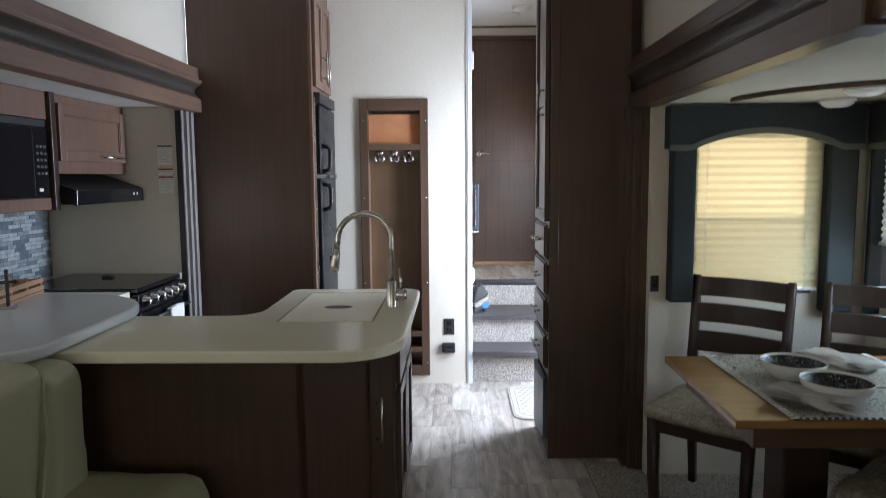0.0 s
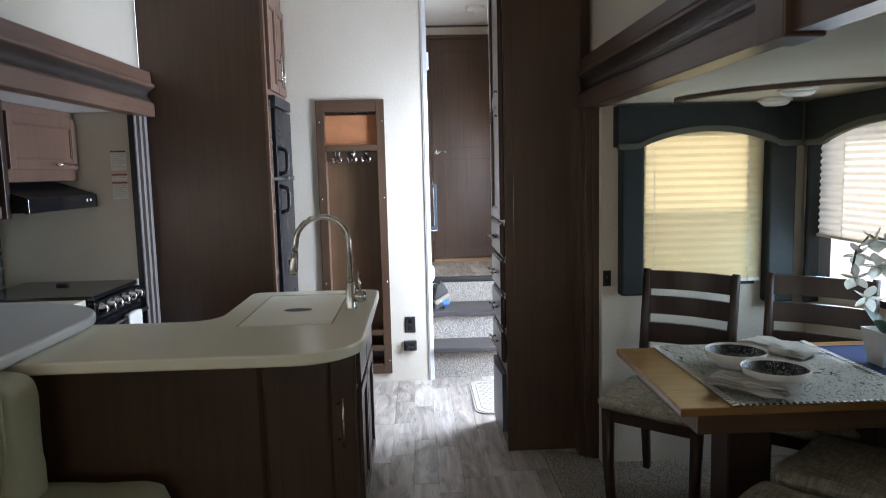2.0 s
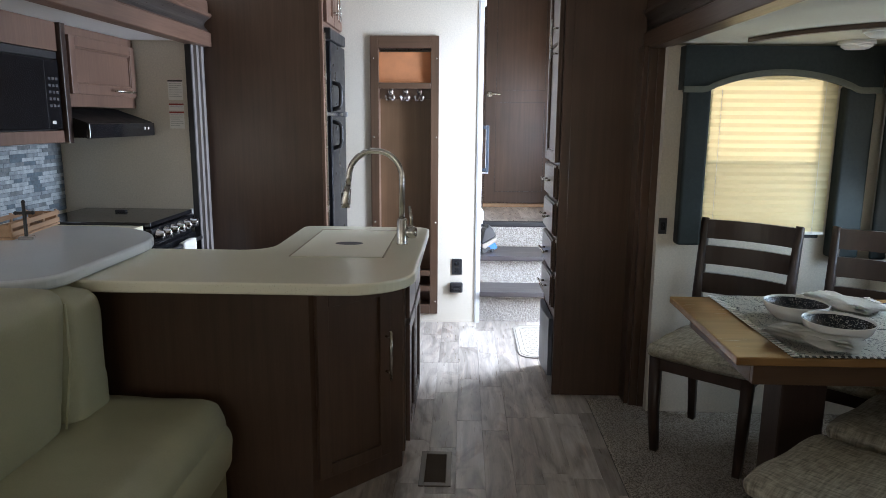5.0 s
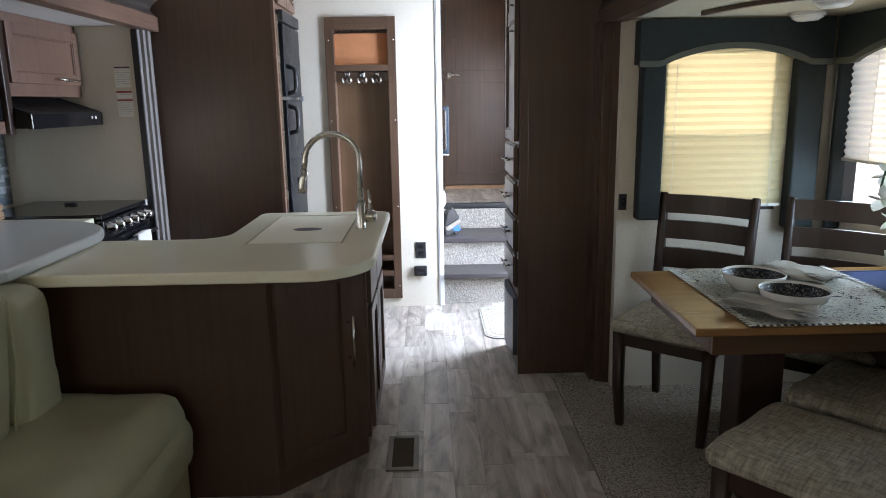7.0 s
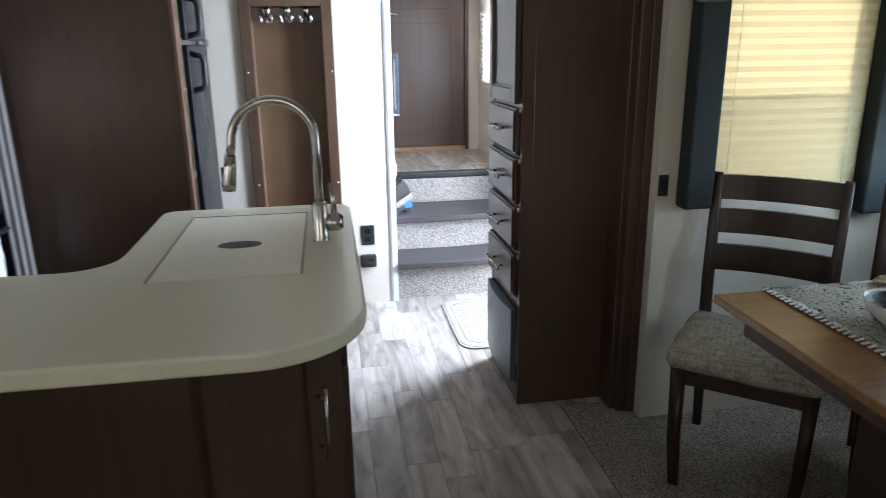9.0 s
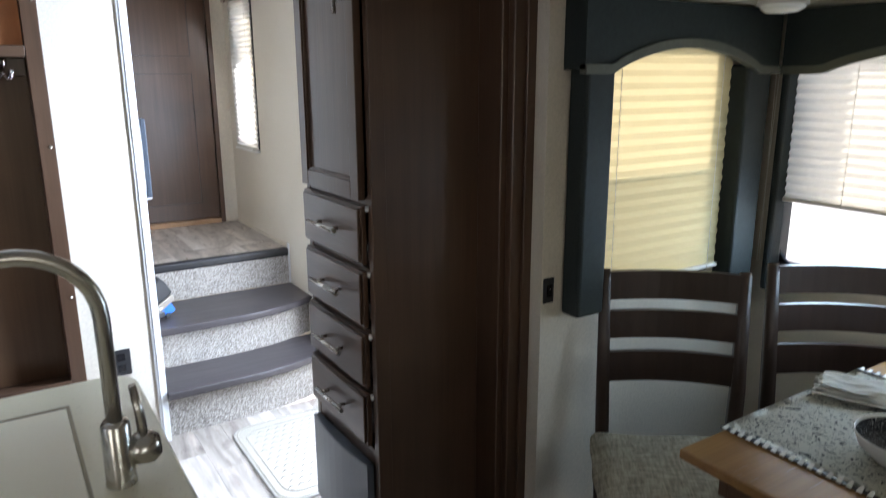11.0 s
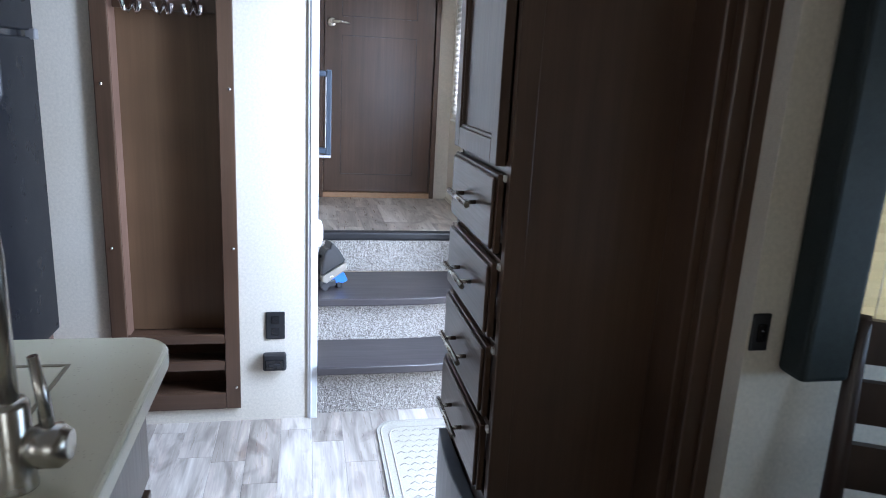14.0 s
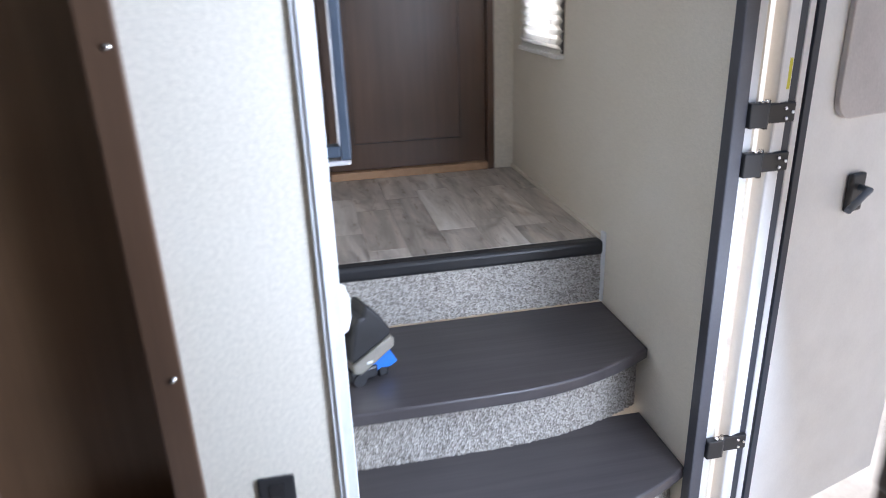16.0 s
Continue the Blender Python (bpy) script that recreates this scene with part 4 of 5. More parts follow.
# ---- peninsula ----
pen = thing("kitchen_peninsula", (0, 0, 0), "dark-stained wooden peninsula cabinet with an angled corner door", "cabinet")
body_line = [(-1.22, 2.60), (-0.155, 2.60), (0.155, 2.905), (0.155, 3.63), (-0.385, 3.63), (-0.385, 2.95), (-1.22, 2.95)]
part("carcass", prism(bmesh.new(), body_line, 0.075, 0.842), WOOD, pen)
kick = [(-1.22, 2.608), (-0.158, 2.608), (0.143, 2.915), (0.143, 3.57), (-0.36, 3.57), (-0.36, 2.93), (-1.22, 2.93)]
part("toe_kick", prism(bmesh.new(), kick, 0.0, 0.075), WOOD, pen)
bmd = bmesh.new()
L = math.hypot(0.31, 0.305)
def ang(bm):
    bmesh.ops.rotate(bm, verts=bm.verts, matrix=Matrix.Rotation(math.atan2(0.305, 0.31), 3, "Z"))
    bmesh.ops.translate(bm, verts=bm.verts, vec=(-0.155, 2.60, 0))
    return bm
u0, u1, z0, z1 = 0.02, L - 0.085, 0.10, 0.80
for a, b, c, d in ((u0, u0 + 0.05, z0, z1), (u1 - 0.05, u1, z0, z1), (u0 + 0.05, u1 - 0.05, z0, z0 + 0.05), (u0 + 0.05, u1 - 0.05, z1 - 0.05, z1)):
    box(bmd, a, b, -0.02, -0.001, c, d, 0.0025)
mdoor = part("door", ang(bmd), WOOD, pen)
part("panel", ang(block(u0 + 0.05, u1 - 0.05, -0.010, -0.001, z0 + 0.05, z1 - 0.05)), WOOD, mdoor)
bm = bmesh.new()
hx = u1 - 0.022
tube(bm, [(hx, -0.05, 0.42), (hx, -0.05, 0.62)], 0.006, 10)
for z in (0.45, 0.59):
    tube(bm, [(hx, -0.02, z), (hx, -0.05, z)], 0.005, 8)
part("handle", ang(bm), STEEL, mdoor, "brushed nickel bar handle")
part("corner_stile", block(0.135, 0.158, 2.898, 2.93, 0.075, 0.842, 0.003), WOOD, pen)
for y0, y1 in ((2.94, 3.255), (3.27, 3.615)):
    shaker(pen, "side_door", "x", 0.155, y0, y1, 0.10, 0.60, 1, WOOD, 0.02, 0.05)
    part("false_drawer", block(0.155, 0.174, y0, y1, 0.625, 0.81, 0.003), WOOD, pen)

top_line = [(-1.22, 2.445), (-0.01, 2.445)] + arc(-0.01, 2.673, 0.228, -90, 0, 12)[1:] + arc(0.150, 3.607, 0.068, 0, 90, 6) + arc(-0.355, 3.625, 0.05, 90, 180, 5) + [(-0.405, 3.16)] + arc(-0.525, 3.145, 0.12, 0, -90, 6)[1:] + [(-1.22, 3.025)]
top = thing("countertop", (0, 0, 0.842), "cream speckled solid-surface countertop with a rounded corner", "countertop")
part("slab", prism(bmesh.new(), top_line, 0.0, 0.040, 0.008, seg=3), COUNTER, top)
sink = thing("sink_cover", (0, 0, 0.882), "white sink cover board with an oval finger hole", "sink cover")
cx, cy, rx, ry = -0.104, 3.185, 0.060, 0.036
part("board", block(-0.286, 0.070, 2.893, 3.540, 0.0005, 0.0022, 0.001), SINK, sink)
ring = [(cx + rx * math.cos(2 * math.pi * k / 40), cy + ry * math.sin(2 * math.pi * k / 40)) for k in range(40)]
# No hole is cut: a flat black oval carries the hole's shade.
part("hole_disc", prism(bmesh.new(), ring, 0.0018, 0.0027), BLACK_MAT, sink, "flat black oval disc painted as the shaded finger hole")
bm = bmesh.new()
for a, b, c, d in ((-0.293, -0.287, 2.892, 3.541), (0.071, 0.077, 2.892, 3.541), (-0.293, 0.077, 3.5415, 3.548)):
    box(bm, a, b, c, d, 0.0005, 0.003)
part("seam", bm, plain("beige_seam", (0.32, 0.28, 0.19), 0.6), sink, "thin beige seam")

fc = thing("kitchen_faucet", (0.122, 3.195, 0.882), "brushed nickel gooseneck faucet with a pull-down spray", "faucet")
bm = bmesh.new()
lathe(bm, [(0.0, 0), (0.0245, 0), (0.0245, 0.004), (0.0235, 0.008), (0.0225, 0.105), (0.018, 0.112), (0.0, 0.112)], 24, close=False)
part("base", bm, STEEL, fc)
pts = [(0, 0, 0.09), (0, 0, 0.26)] + [(-0.112 + 0.112 * math.cos(radians(a)), 0.0, 0.285 + 0.112 * math.sin(radians(a))) for a in range(0, 181, 12)] + [(-0.230, 0, 0.245)]
part("spout", tube(bmesh.new(), pts, 0.0125, 14), STEEL, fc)
part("spray_head", tube(bmesh.new(), [(-0.229, 0, 0.25), (-0.233, 0, 0.22), (-0.240, 0, 0.175), (-0.241, 0, 0.155)], [0.0145, 0.017, 0.021, 0.019], 16), STEEL, fc)
part("button", block(-0.258, -0.250, -0.006, 0.006, 0.185, 0.22, 0.002), BLACK_MAT, fc)
bm = bmesh.new()
tube(bm, [(0.015, 0, 0.052), (0.030, 0, 0.052), (0.052, 0, 0.052), (0.064, 0, 0.052)], [0.020, 0.027, 0.027, 0.018], 18)
tube(bm, [(0.040, 0, 0.068), (0.038, 0, 0.11), (0.031, 0.0, 0.165)], [0.009, 0.008, 0.006], 10)
part("lever", bm, STEEL, fc)

bar = thing("raised_bar_top", (0, 0, 0.884), "rounded pale grey slab lying on the counter as a raised bar", "countertop")
bar_line = [(-1.62, 2.225), (-1.03, 2.225)] + arc(-1.03, 2.39, 0.165, -90, 0, 8)[1:] + arc(-1.27, 2.905, 0.405, 0, 90, 14) + [(-1.62, 3.31)]
part("slab", prism(bmesh.new(), bar_line, 0.0, 0.042, 0.012, seg=3), speckled("pale_grey_solid_surface", (0.60, 0.63, 0.63), (0.50, 0.53, 0.54), 0.2), bar)
base = thing("bar_cabinet", (0, 0, 0), "dark wooden base cabinet under the bar top", "cabinet")
part("carcass", block(-1.62, -1.225, 2.62, 3.25, 0, 0.882, 0.002), WOOD, base)

# ---- stove and kitchen run ----
st = thing("gas_range", (-1.2, 3.955, 0), "black gas range with steel knobs and a glass cover", "stove")
part("body", block(-0.62, 0.0, -0.275, 0.28, 0, 0.845, 0.004), BLACK, st)
part("glass_cover", block(-0.62, 0.008, -0.275, 0.285, 0.862, 0.885, 0.004), BLACK, st, "black glass stove cover")
part("control_panel", block(-0.02, 0.014, -0.275, 0.285, 0.775, 0.855, 0.004), BLACK, st)
part("cover_corner", block(-0.004, 0.013, 0.268, 0.289, 0.85, 0.888, 0.003), WHITE, st)
part("cover_knob", block(-0.36, -0.30, 0.10, 0.13, 0.885, 0.897, 0.004), BLACK_MAT, st)
for k in range(6):
    bm = bmesh.new()
    lathe(bm, [(0.0, 0), (0.032, 0), (0.031, 0.012), (0.026, 0.020), (0.024, 0.042), (0.0, 0.046)], 18, close=False)
    bmesh.ops.rotate(bm, verts=bm.verts, matrix=Matrix.Rotation(radians(90), 3, "Y"))
    bmesh.ops.translate(bm, verts=bm.verts, vec=(0.014, -0.225 + 0.09 * k, 0.815))
    part("knob", bm, CHROME, st, "chrome control knob")
part("oven_door", block(0.0, 0.02, -0.27, 0.28, 0.22, 0.755, 0.005), BLACK, st)
part("oven_handle", tube(tube(tube(bmesh.new(), [(0.055, -0.25, 0.72), (0.055, 0.27, 0.72)], 0.011, 10), [(0.02, -0.22, 0.72), (0.055, -0.22, 0.72)], 0.008, 8), [(0.02, 0.24, 0.72), (0.055, 0.24, 0.72)], 0.008, 8), BLACK_MAT, st)
tw = thing("dish_towel", (-1.145, 4.02, 0.735), "white towel hung over the oven handle", "towel")
bm = cushion(-0.018, 0.02, -0.085, 0.085, -0.30, 0.005, 0.009, 0.003, 8)
part("cloth", bm, NAPKIN, tw, "", True)

kc = thing("kitchen_counter", (0, 0, 0), "dark base cabinet with a cream counter beside the stove", "cabinet")
part("carcass", block(-1.93, -1.64, 2.2, 3.67, 0, 0.835), WOOD, kc)
part("carcass_end", block(-1.64, -1.25, 3.30, 3.67, 0, 0.835), WOOD, kc)
part("worktop", prism(bmesh.new(), [(-1.945, 2.2), (-1.63, 2.2), (-1.63, 3.32), (-1.225, 3.32), (-1.225, 3.672), (-1.945, 3.672)], 0.836, 0.872, 0.004), COUNTER, kc)
bsp = thing("backsplash", (-1.945, 0, 0), "grey-blue glass mosaic backsplash strips", "backsplash")
part("backing", block(-0.004, 0.003, 2.2, 4.245, 0.874, 1.05), GREY_FRAME, bsp)
part("backing", block(-0.004, 0.003, 3.26, 4.245, 1.051, 1.31), GREY_FRAME, bsp)
TILES = [plain("mosaic_tile_" + w, c, 0.15, var=0.25, scale=30) for w, c in (("pale", (0.40, 0.44, 0.46)), ("slate", (0.14, 0.18, 0.21)), ("mist", (0.27, 0.31, 0.33)), ("smoke", (0.20, 0.22, 0.23)))]
z = 0.878
while z < 1.30:
    y = 3.27 + random.random() * -0.06
    while y < 4.24:
        w = random.choice((0.07, 0.10, 0.14))
        a, b = max(y, 3.265), min(y + w, 4.24)
        if b - a > 0.015:
            part("tile", block(0.003, 0.007 + 0.002 * random.random(), a + 0.001, b - 0.001, z, z + 0.019), random.choice(TILES), bsp)
        y += w
    z += 0.021

up = thing("wall_cabinet", (0, 0, 0), "brown wooden wall cabinet over the range hood", "cabinet")
part("carcass", block(-1.945, -1.50, 3.53, 4.245, 1.47, 1.828), WOOD_MID, up)
bm = bmesh.new()
box(bm, -1.50, -1.482, 3.53, 4.24, 1.455, 1.828, 0.002)
part("face_frame", bm, WOOD_MID, up)
d = shaker(up, "door", "x", -1.482, 3.565, 4.215, 1.515, 1.785, 1, WOOD_MID, 0.02, 0.05)
bar_handle(d, (-1.462, 3.93, 1.54), (-1.462, 4.14, 1.54), (1, 0, 0))
part("divider", block(-1.945, -1.455, 3.487, 3.528, 1.285, 1.828, 0.003), CHAIR_WOOD, up)

hd = thing("range_hood", (0, 0, 0), "black range hood under the wall cabinet", "range hood")
HOOD = plain("matt_black_hood", (0.009, 0.008, 0.008), 0.55, var=0.15, spec=0.25)
hood = [(-1.94, 1.31), (-1.395, 1.31), (-1.385, 1.318), (-1.385, 1.372), (-1.395, 1.382), (-1.60, 1.452), (-1.94, 1.452)]
part("shell", prism(bmesh.new(), hood, 3.535, 4.225, axis=1), HOOD, hd)
part("lip", block(-1.40, -1.380, 3.533, 4.228, 1.306, 1.376, 0.003), BLACK, hd)
for y in (4.10, 4.14):
    part("button", block(-1.382, -1.376, y, y + 0.014, 1.34, 1.355, 0.002), WHITE, hd)

mw = thing("microwave_oven", (0, 0, 0), "black microwave oven in a brown wooden surround", "microwave")
part("surround_top", block(-1.93, -1.475, 2.86, 3.485, 1.70, 1.828, 0.002), WOOD_MID, mw)
part("surround_base", block(-1.93, -1.475, 2.86, 3.485, 1.29, 1.345, 0.003), WOOD_MID, mw)
part("body", block(-1.93, -1.50, 2.86, 3.485, 1.346, 1.699), BLACK_MAT, mw)
part("oven_door", block(-1.498, -1.468, 2.87, 3.36, 1.352, 1.66, 0.005), BLACK, mw)
part("keypad", block(-1.498, -1.472, 3.362, 3.475, 1.352, 1.66, 0.004), BLACK, mw)
part("grille", block(-1.498, -1.476, 2.87, 3.475, 1.664, 1.697, 0.002), BLACK_MAT, mw)
for r in range(5):
    for c in range(3):
        part("key", block(-1.472, -1.4705, 3.385 + 0.028 * c, 3.403 + 0.028 * c, 1.45 + 0.03 * r, 1.462 + 0.03 * r), KEY_GREY, mw)
part("light_button", block(-1.472, -1.469, 3.39, 3.42, 1.375, 1.39, 0.002), WHITE, mw)

for z0, z1, head in ((1.505, 1.615, INK), (1.445, 1.485, RED_INK), (1.345, 1.44, RED_INK)):
    s = thing("notice_label", (-1.255, 4.25, (z0 + z1) / 2), "small white printed safety label on the wall", "label", "safety labels")
    h = (z1 - z0) / 2
    part("paper", block(-0.042, 0.042, -0.0015, 0, -h, h), PAPER, s)
    part("heading", block(-0.042, 0.042, -0.0025, -0.0015, h - 0.009, h), head, s)
    for k in range(int((2 * h - 0.02) / 0.012)):
        part("text_line", block(-0.036, 0.036 - 0.02 * (k % 3 == 2), -0.0022, -0.0015, h - 0.02 - 0.012 * k, h - 0.017 - 0.012 * k), PALE_INK, s)

cr = thing("wooden_crate", (-1.50, 3.13, 0.926), "small slatted wooden tray on the bar top", "tray", "", 8)
part("floor_board", block(-0.07, 0.07, -0.22, 0.22, 0.0, 0.008), CRATE, cr)
for x in (-0.07, 0.062):
    for z in (0.012, 0.045):
        part("slat", block(x, x + 0.008, -0.22, 0.22, z, z + 0.02, 0.001), CRATE, cr)
    for y in (-0.215, -0.07, 0.07, 0.2):
        part("post", block(x - 0.004, x + 0.003, y, y + 0.015, 0, 0.07, 0.001), CRATE, cr)
for y in (-0.22, 0.212):
    part("end_board", block(-0.062, 0.062, y, y + 0.008, 0.012, 0.06, 0.001), CRATE, cr)
cs = thing("cross_ornament", (-1.36, 2.95, 0.926), "dark cross-shaped ornament on a small stand", "ornament", "", 20)
part("upright", block(-0.006, 0.006, -0.006, 0.006, 0.012, 0.15, 0.002), BLACK_MAT, cs)
part("arms", block(-0.03, 0.03, -0.005, 0.005, 0.10, 0.112, 0.002), BLACK_MAT, cs)
part("foot", block(-0.028, 0.028, -0.02, 0.02, 0.0, 0.012, 0.003), SILVER, cs)
for dx, dz in ((-0.03, 0.106), (0.03, 0.106), (0.0, 0.15)):
    part("finial", lathe(bmesh.new(), [(0.0, -0.009), (0.008, -0.004), (0.008, 0.004), (0.0, 0.009)], 10, (dx, 0, dz), False), BLACK_MAT, cs)

# ---- sofa ----
sofa = thing("sofa", (-0.03, 0, 0), "cream leather sofa backing onto the kitchen slide-out", "sofa")
part("base", block(-1.15, -0.42, 0.65, 2.54, 0.03, 0.30, 0.02, 3), LEATHER, sofa)
for y0, y1 in ((0.70, 1.58), (1.59, 2.52)):
    part("seat_cushion", cushion(-1.12, -0.395, y0, y1, 0.27, 0.475, 0.075, 0.012), LEATHER, sofa, "", True)
    part("front_roll", cushion(-0.51, -0.372, y0 + 0.01, y1 - 0.02, 0.20, 0.40, 0.062, 0.01), LEATHER, sofa, "", True)
for y0, y1 in ((0.70, 1.42), (1.43, 2.205)):
    bm = cushion(-1.05, -0.78, y0, y1, 0.44, 0.925, 0.055, 0.02)
    for v in bm.verts:
        v.co.x += 0.10 * (v.co.z - 0.45) if v.co.x > -0.9 else -0.1 * (v.co.z - 0.45)
    c = part("back_cushion", bm, LEATHER, sofa, "", True)
    part("seam", tube(bmesh.new(), [(-0.765, y1 - 0.035, 0.49), (-0.735, y1 - 0.03, 0.7), (-0.735, y1 - 0.035, 0.88)], 0.004, 8), LEATHER, c)
bm = cushion(-1.08, -0.755, 2.215, 2.43, 0.45, 0.87, 0.05, 0.012)
part("wing", bm, LEATHER, sofa, "", True)

# ---- pantry ----
pan = thing("pantry_cabinet", (0, 0, 0), "tall dark-stained wooden pantry with four drawers", "cabinet")
part("side_panel", block(0.872, 1.238, 3.708, 3.728, 0, 2.617, 0.002), WOOD, pan)
part("carcass", block(0.90, 1.238, 3.728, 4.165, 0, 2.617), WOOD, pan)
bm = bmesh.new()
box(bm, 0.855, 0.90, 3.706, 3.735, 0, 2.617, 0.003)
box(bm, 0.855, 0.90, 4.14, 4.167, 0, 2.617, 0.003)
for z0, z1 in ((0, 0.08), (0.40, 0.45), (1.18, 1.215), (2.40, 2.617)):
    box(bm, 0.857, 0.90, 3.735, 4.14, z0, z1, 0.002)
for z in (0.63, 0.815, 1.0):
    box(bm, 0.857, 0.90, 3.735, 4.14, z - 0.008, z + 0.008, 0.002)
part("face_frame", bm, WOOD, pan)
d = shaker(pan, "door", "x", 0.855, 3.745, 4.15, 1.203, 2.425, -1, WOOD, 0.022, 0.05, (1.81,))
bar_handle(d, (0.833, 3.787, 1.69), (0.833, 3.787, 1.888), (-1, 0, 0), 0.006, 0.032)
for k in range(4):
    zc = 1.103 - 0.1865 * k
    dr = part("drawer_front", block(0.840, 0.855, 3.745, 4.155, zc - 0.083, zc + 0.083, 0.003, 2), WOOD_Y, pan)
    part("raised_face", block(0.832, 0.8405, 3.752, 4.148, zc - 0.076, zc + 0.076, 0.0055, 3), WOOD_Y, dr)
    bar_handle(dr, (0.833, 3.848, zc), (0.833, 4.046, zc), (-1, 0, 0), 0.0065, 0.03)
    part("slide_end", block(0.85, 0.862, 3.728, 3.744, zc + 0.07, zc + 0.084, 0.002), WHITE, dr, "small white drawer slide end")
lo = prism(bmesh.new(), [(0.855, 3.745), (0.855, 4.15)] + [(0.855 - 0.022 - 0.016 * math.sin(math.pi * k / 8), 4.15 - 0.405 * k / 8) for k in range(9)], 0.09, 0.40, 0.004)
part("lower_panel", lo, GREY_FRAME, pan, "dark grey bowed lower panel")

setting("trim_pantry_filler", block(1.238, 1.304, 3.80, 3.82, 0, 2.617, 0.001), WOOD, "dark wooden filler strip beside the pantry")

# ---- dinette ----
def dining_chair(at, turn, first=None):
    if first:
        return copy_thing(first, pose(*at, 0, 0, turn))
    c = thing("dining_chair", at, "espresso ladder-back dining chair with a taupe tweed seat", "chair", "chairs round the dinette", turn)
    for sx in (-1, 1):
        bm = bmesh.new()
        tube(bm, [(sx * 0.175, -0.195, 0.0), (sx * 0.185, -0.205, 0.18), (sx * 0.19, -0.20, 0.44)], [0.021, 0.026, 0.03], 4)
        part("front_leg", bm, CHAIR_WOOD, c)
        bm = bmesh.new()
        tube(bm, [(sx * 0.185, 0.235, 0.0), (sx * 0.19, 0.205, 0.44), (sx * 0.195, 0.215, 0.62), (sx * 0.20, 0.262, 0.965), (sx * 0.20, 0.265, 0.975)], [0.020, 0.027, 0.026, 0.021, 0.019], 4)
        part("back_post", bm, CHAIR_WOOD, c)
        part("side_rail", block(sx * 0.185 - 0.012, sx * 0.185 + 0.012, -0.19, 0.20, 0.375, 0.432, 0.002), CHAIR_WOOD, c)
    part("front_rail", block(-0.18, 0.18, -0.212, -0.188, 0.375, 0.432, 0.002), CHAIR_WOOD, c)
    part("rear_rail", block(-0.18, 0.18, 0.195, 0.218, 0.375, 0.432, 0.002), CHAIR_WOOD, c)
    for z0, z1, d0 in ((0.885, 0.970, 0.25), (0.768, 0.852, 0.236), (0.635, 0.727, 0.222)):
        bm = bmesh.new()
        n = 10
        ring = []
        for k in range(n + 1):
            x = -0.19 + 0.38 * k / n
            y = d0 + 0.03 * (1 - (x / 0.19) ** 2)
            ring.append([bm.verts.new(p) for p in ((x, y - 0.009, z0), (x, y + 0.009, z0), (x, y + 0.014, z1), (x, y - 0.004, z1))])
        for r0, r1 in zip(ring, ring[1:]):
            for k in range(4):
                bm.faces.new((r0[k], r0[(k + 1) % 4], r1[(k + 1) % 4], r1[k]))
        bm.faces.new(ring[0][::-1])
        bm.faces.new(ring[-1])
        part("slat", bm, CHAIR_WOOD, c)
    part("seat", cushion(-0.225, 0.225, -0.245, 0.20, 0.432, 0.49, 0.028, 0.014), SEAT, c, "taupe tweed upholstered seat", True)
    return c


chair = dining_chair((1.485, 3.135, 0.0), -40)
dining_chair((1.955, 2.895, 0.0), -40, chair)
dining_chair((1.455, 1.945, 0.0), 221, chair)
dining_chair((1.845, 2.285, 0.0), 221, chair)

tb = thing("dining_table", (0, 0, 0), "honey-brown wooden dining table on slab pedestals", "table")
part("tabletop", prism(bmesh.new(), [(1.183, 2.215), (2.24, 2.215), (2.24, 2.925), (1.195, 2.925)], 0.712, 0.738, 0.005, seg=3), TABLE_WOOD, tb)
bm = bmesh.new()
box(bm, 1.26, 2.16, 2.275, 2.297, 0.632, 0.711, 0.002)
box(bm, 1.26, 2.16, 2.845, 2.867, 0.632, 0.711, 0.002)
box(bm, 1.26, 1.282, 2.297, 2.845, 0.632, 0.711, 0.002)
box(bm, 2.138, 2.16, 2.297, 2.845, 0.632, 0.711, 0.002)
part("apron", bm, wood("table_apron_wood", (0.07, 0.035, 0.018), (0.13, 0.07, 0.036), 0.35, axis=0), tb)
for x in (1.46, 1.98):
    part("pedestal", block(x, x + 0.15, 2.50, 2.64, 0.03, 0.70, 0.006), CHAIR_WOOD, tb)
    part("foot", block(x + 0.02, x + 0.13, 2.35, 2.79, 0.008, 0.05, 0.006), CHAIR_WOOD, tb)

rn = thing("table_runner", (0, 0, 0.738), "leaf-print table runner with a black and white stitched edge", "table runner")
bm = bmesh.new()
nx, ny = 24, 26
rows = []
for j in range(ny + 1):
    rows.append([bm.verts.new((1.36 + 0.585 * i / nx, 2.212 + 0.722 * j / ny, 0.0035 + 0.0012 * noise.noise((i * 0.6, j * 0.6, 2.0)))) for i in range(nx + 1)])
for r0, r1 in zip(rows, rows[1:]):
    for i in range(nx):
        bm.faces.new((r0[i], r0[i + 1], r1[i + 1], r1[i]))
bmesh.ops.solidify(bm, geom=bm.faces[:], thickness=0.002)
part("cloth", bm, RUNNER, rn, "", True)
for s in (0, 1):
    x = 1.352 + 0.60 * s
    bm = bmesh.new()
    box(bm, x - 0.006, x + 0.006, 2.212, 2.934, 0.0012, 0.0045)
    part("border", bm, BLACK_MAT, rn, "black stitched border")
    bw = bmesh.new()
    for k in range(36):
        y = 2.215 + 0.02 * k
        prism(bw, [(x - 0.012, y), (x + 0.012, y + 0.006), (x + 0.012, y + 0.013), (x - 0.012, y + 0.010)], 0.0045, 0.007)
    tagged(part("stitching", bw, NAPKIN, rn, "white zigzag stitching"), kind="stuff")
bm = bmesh.new()
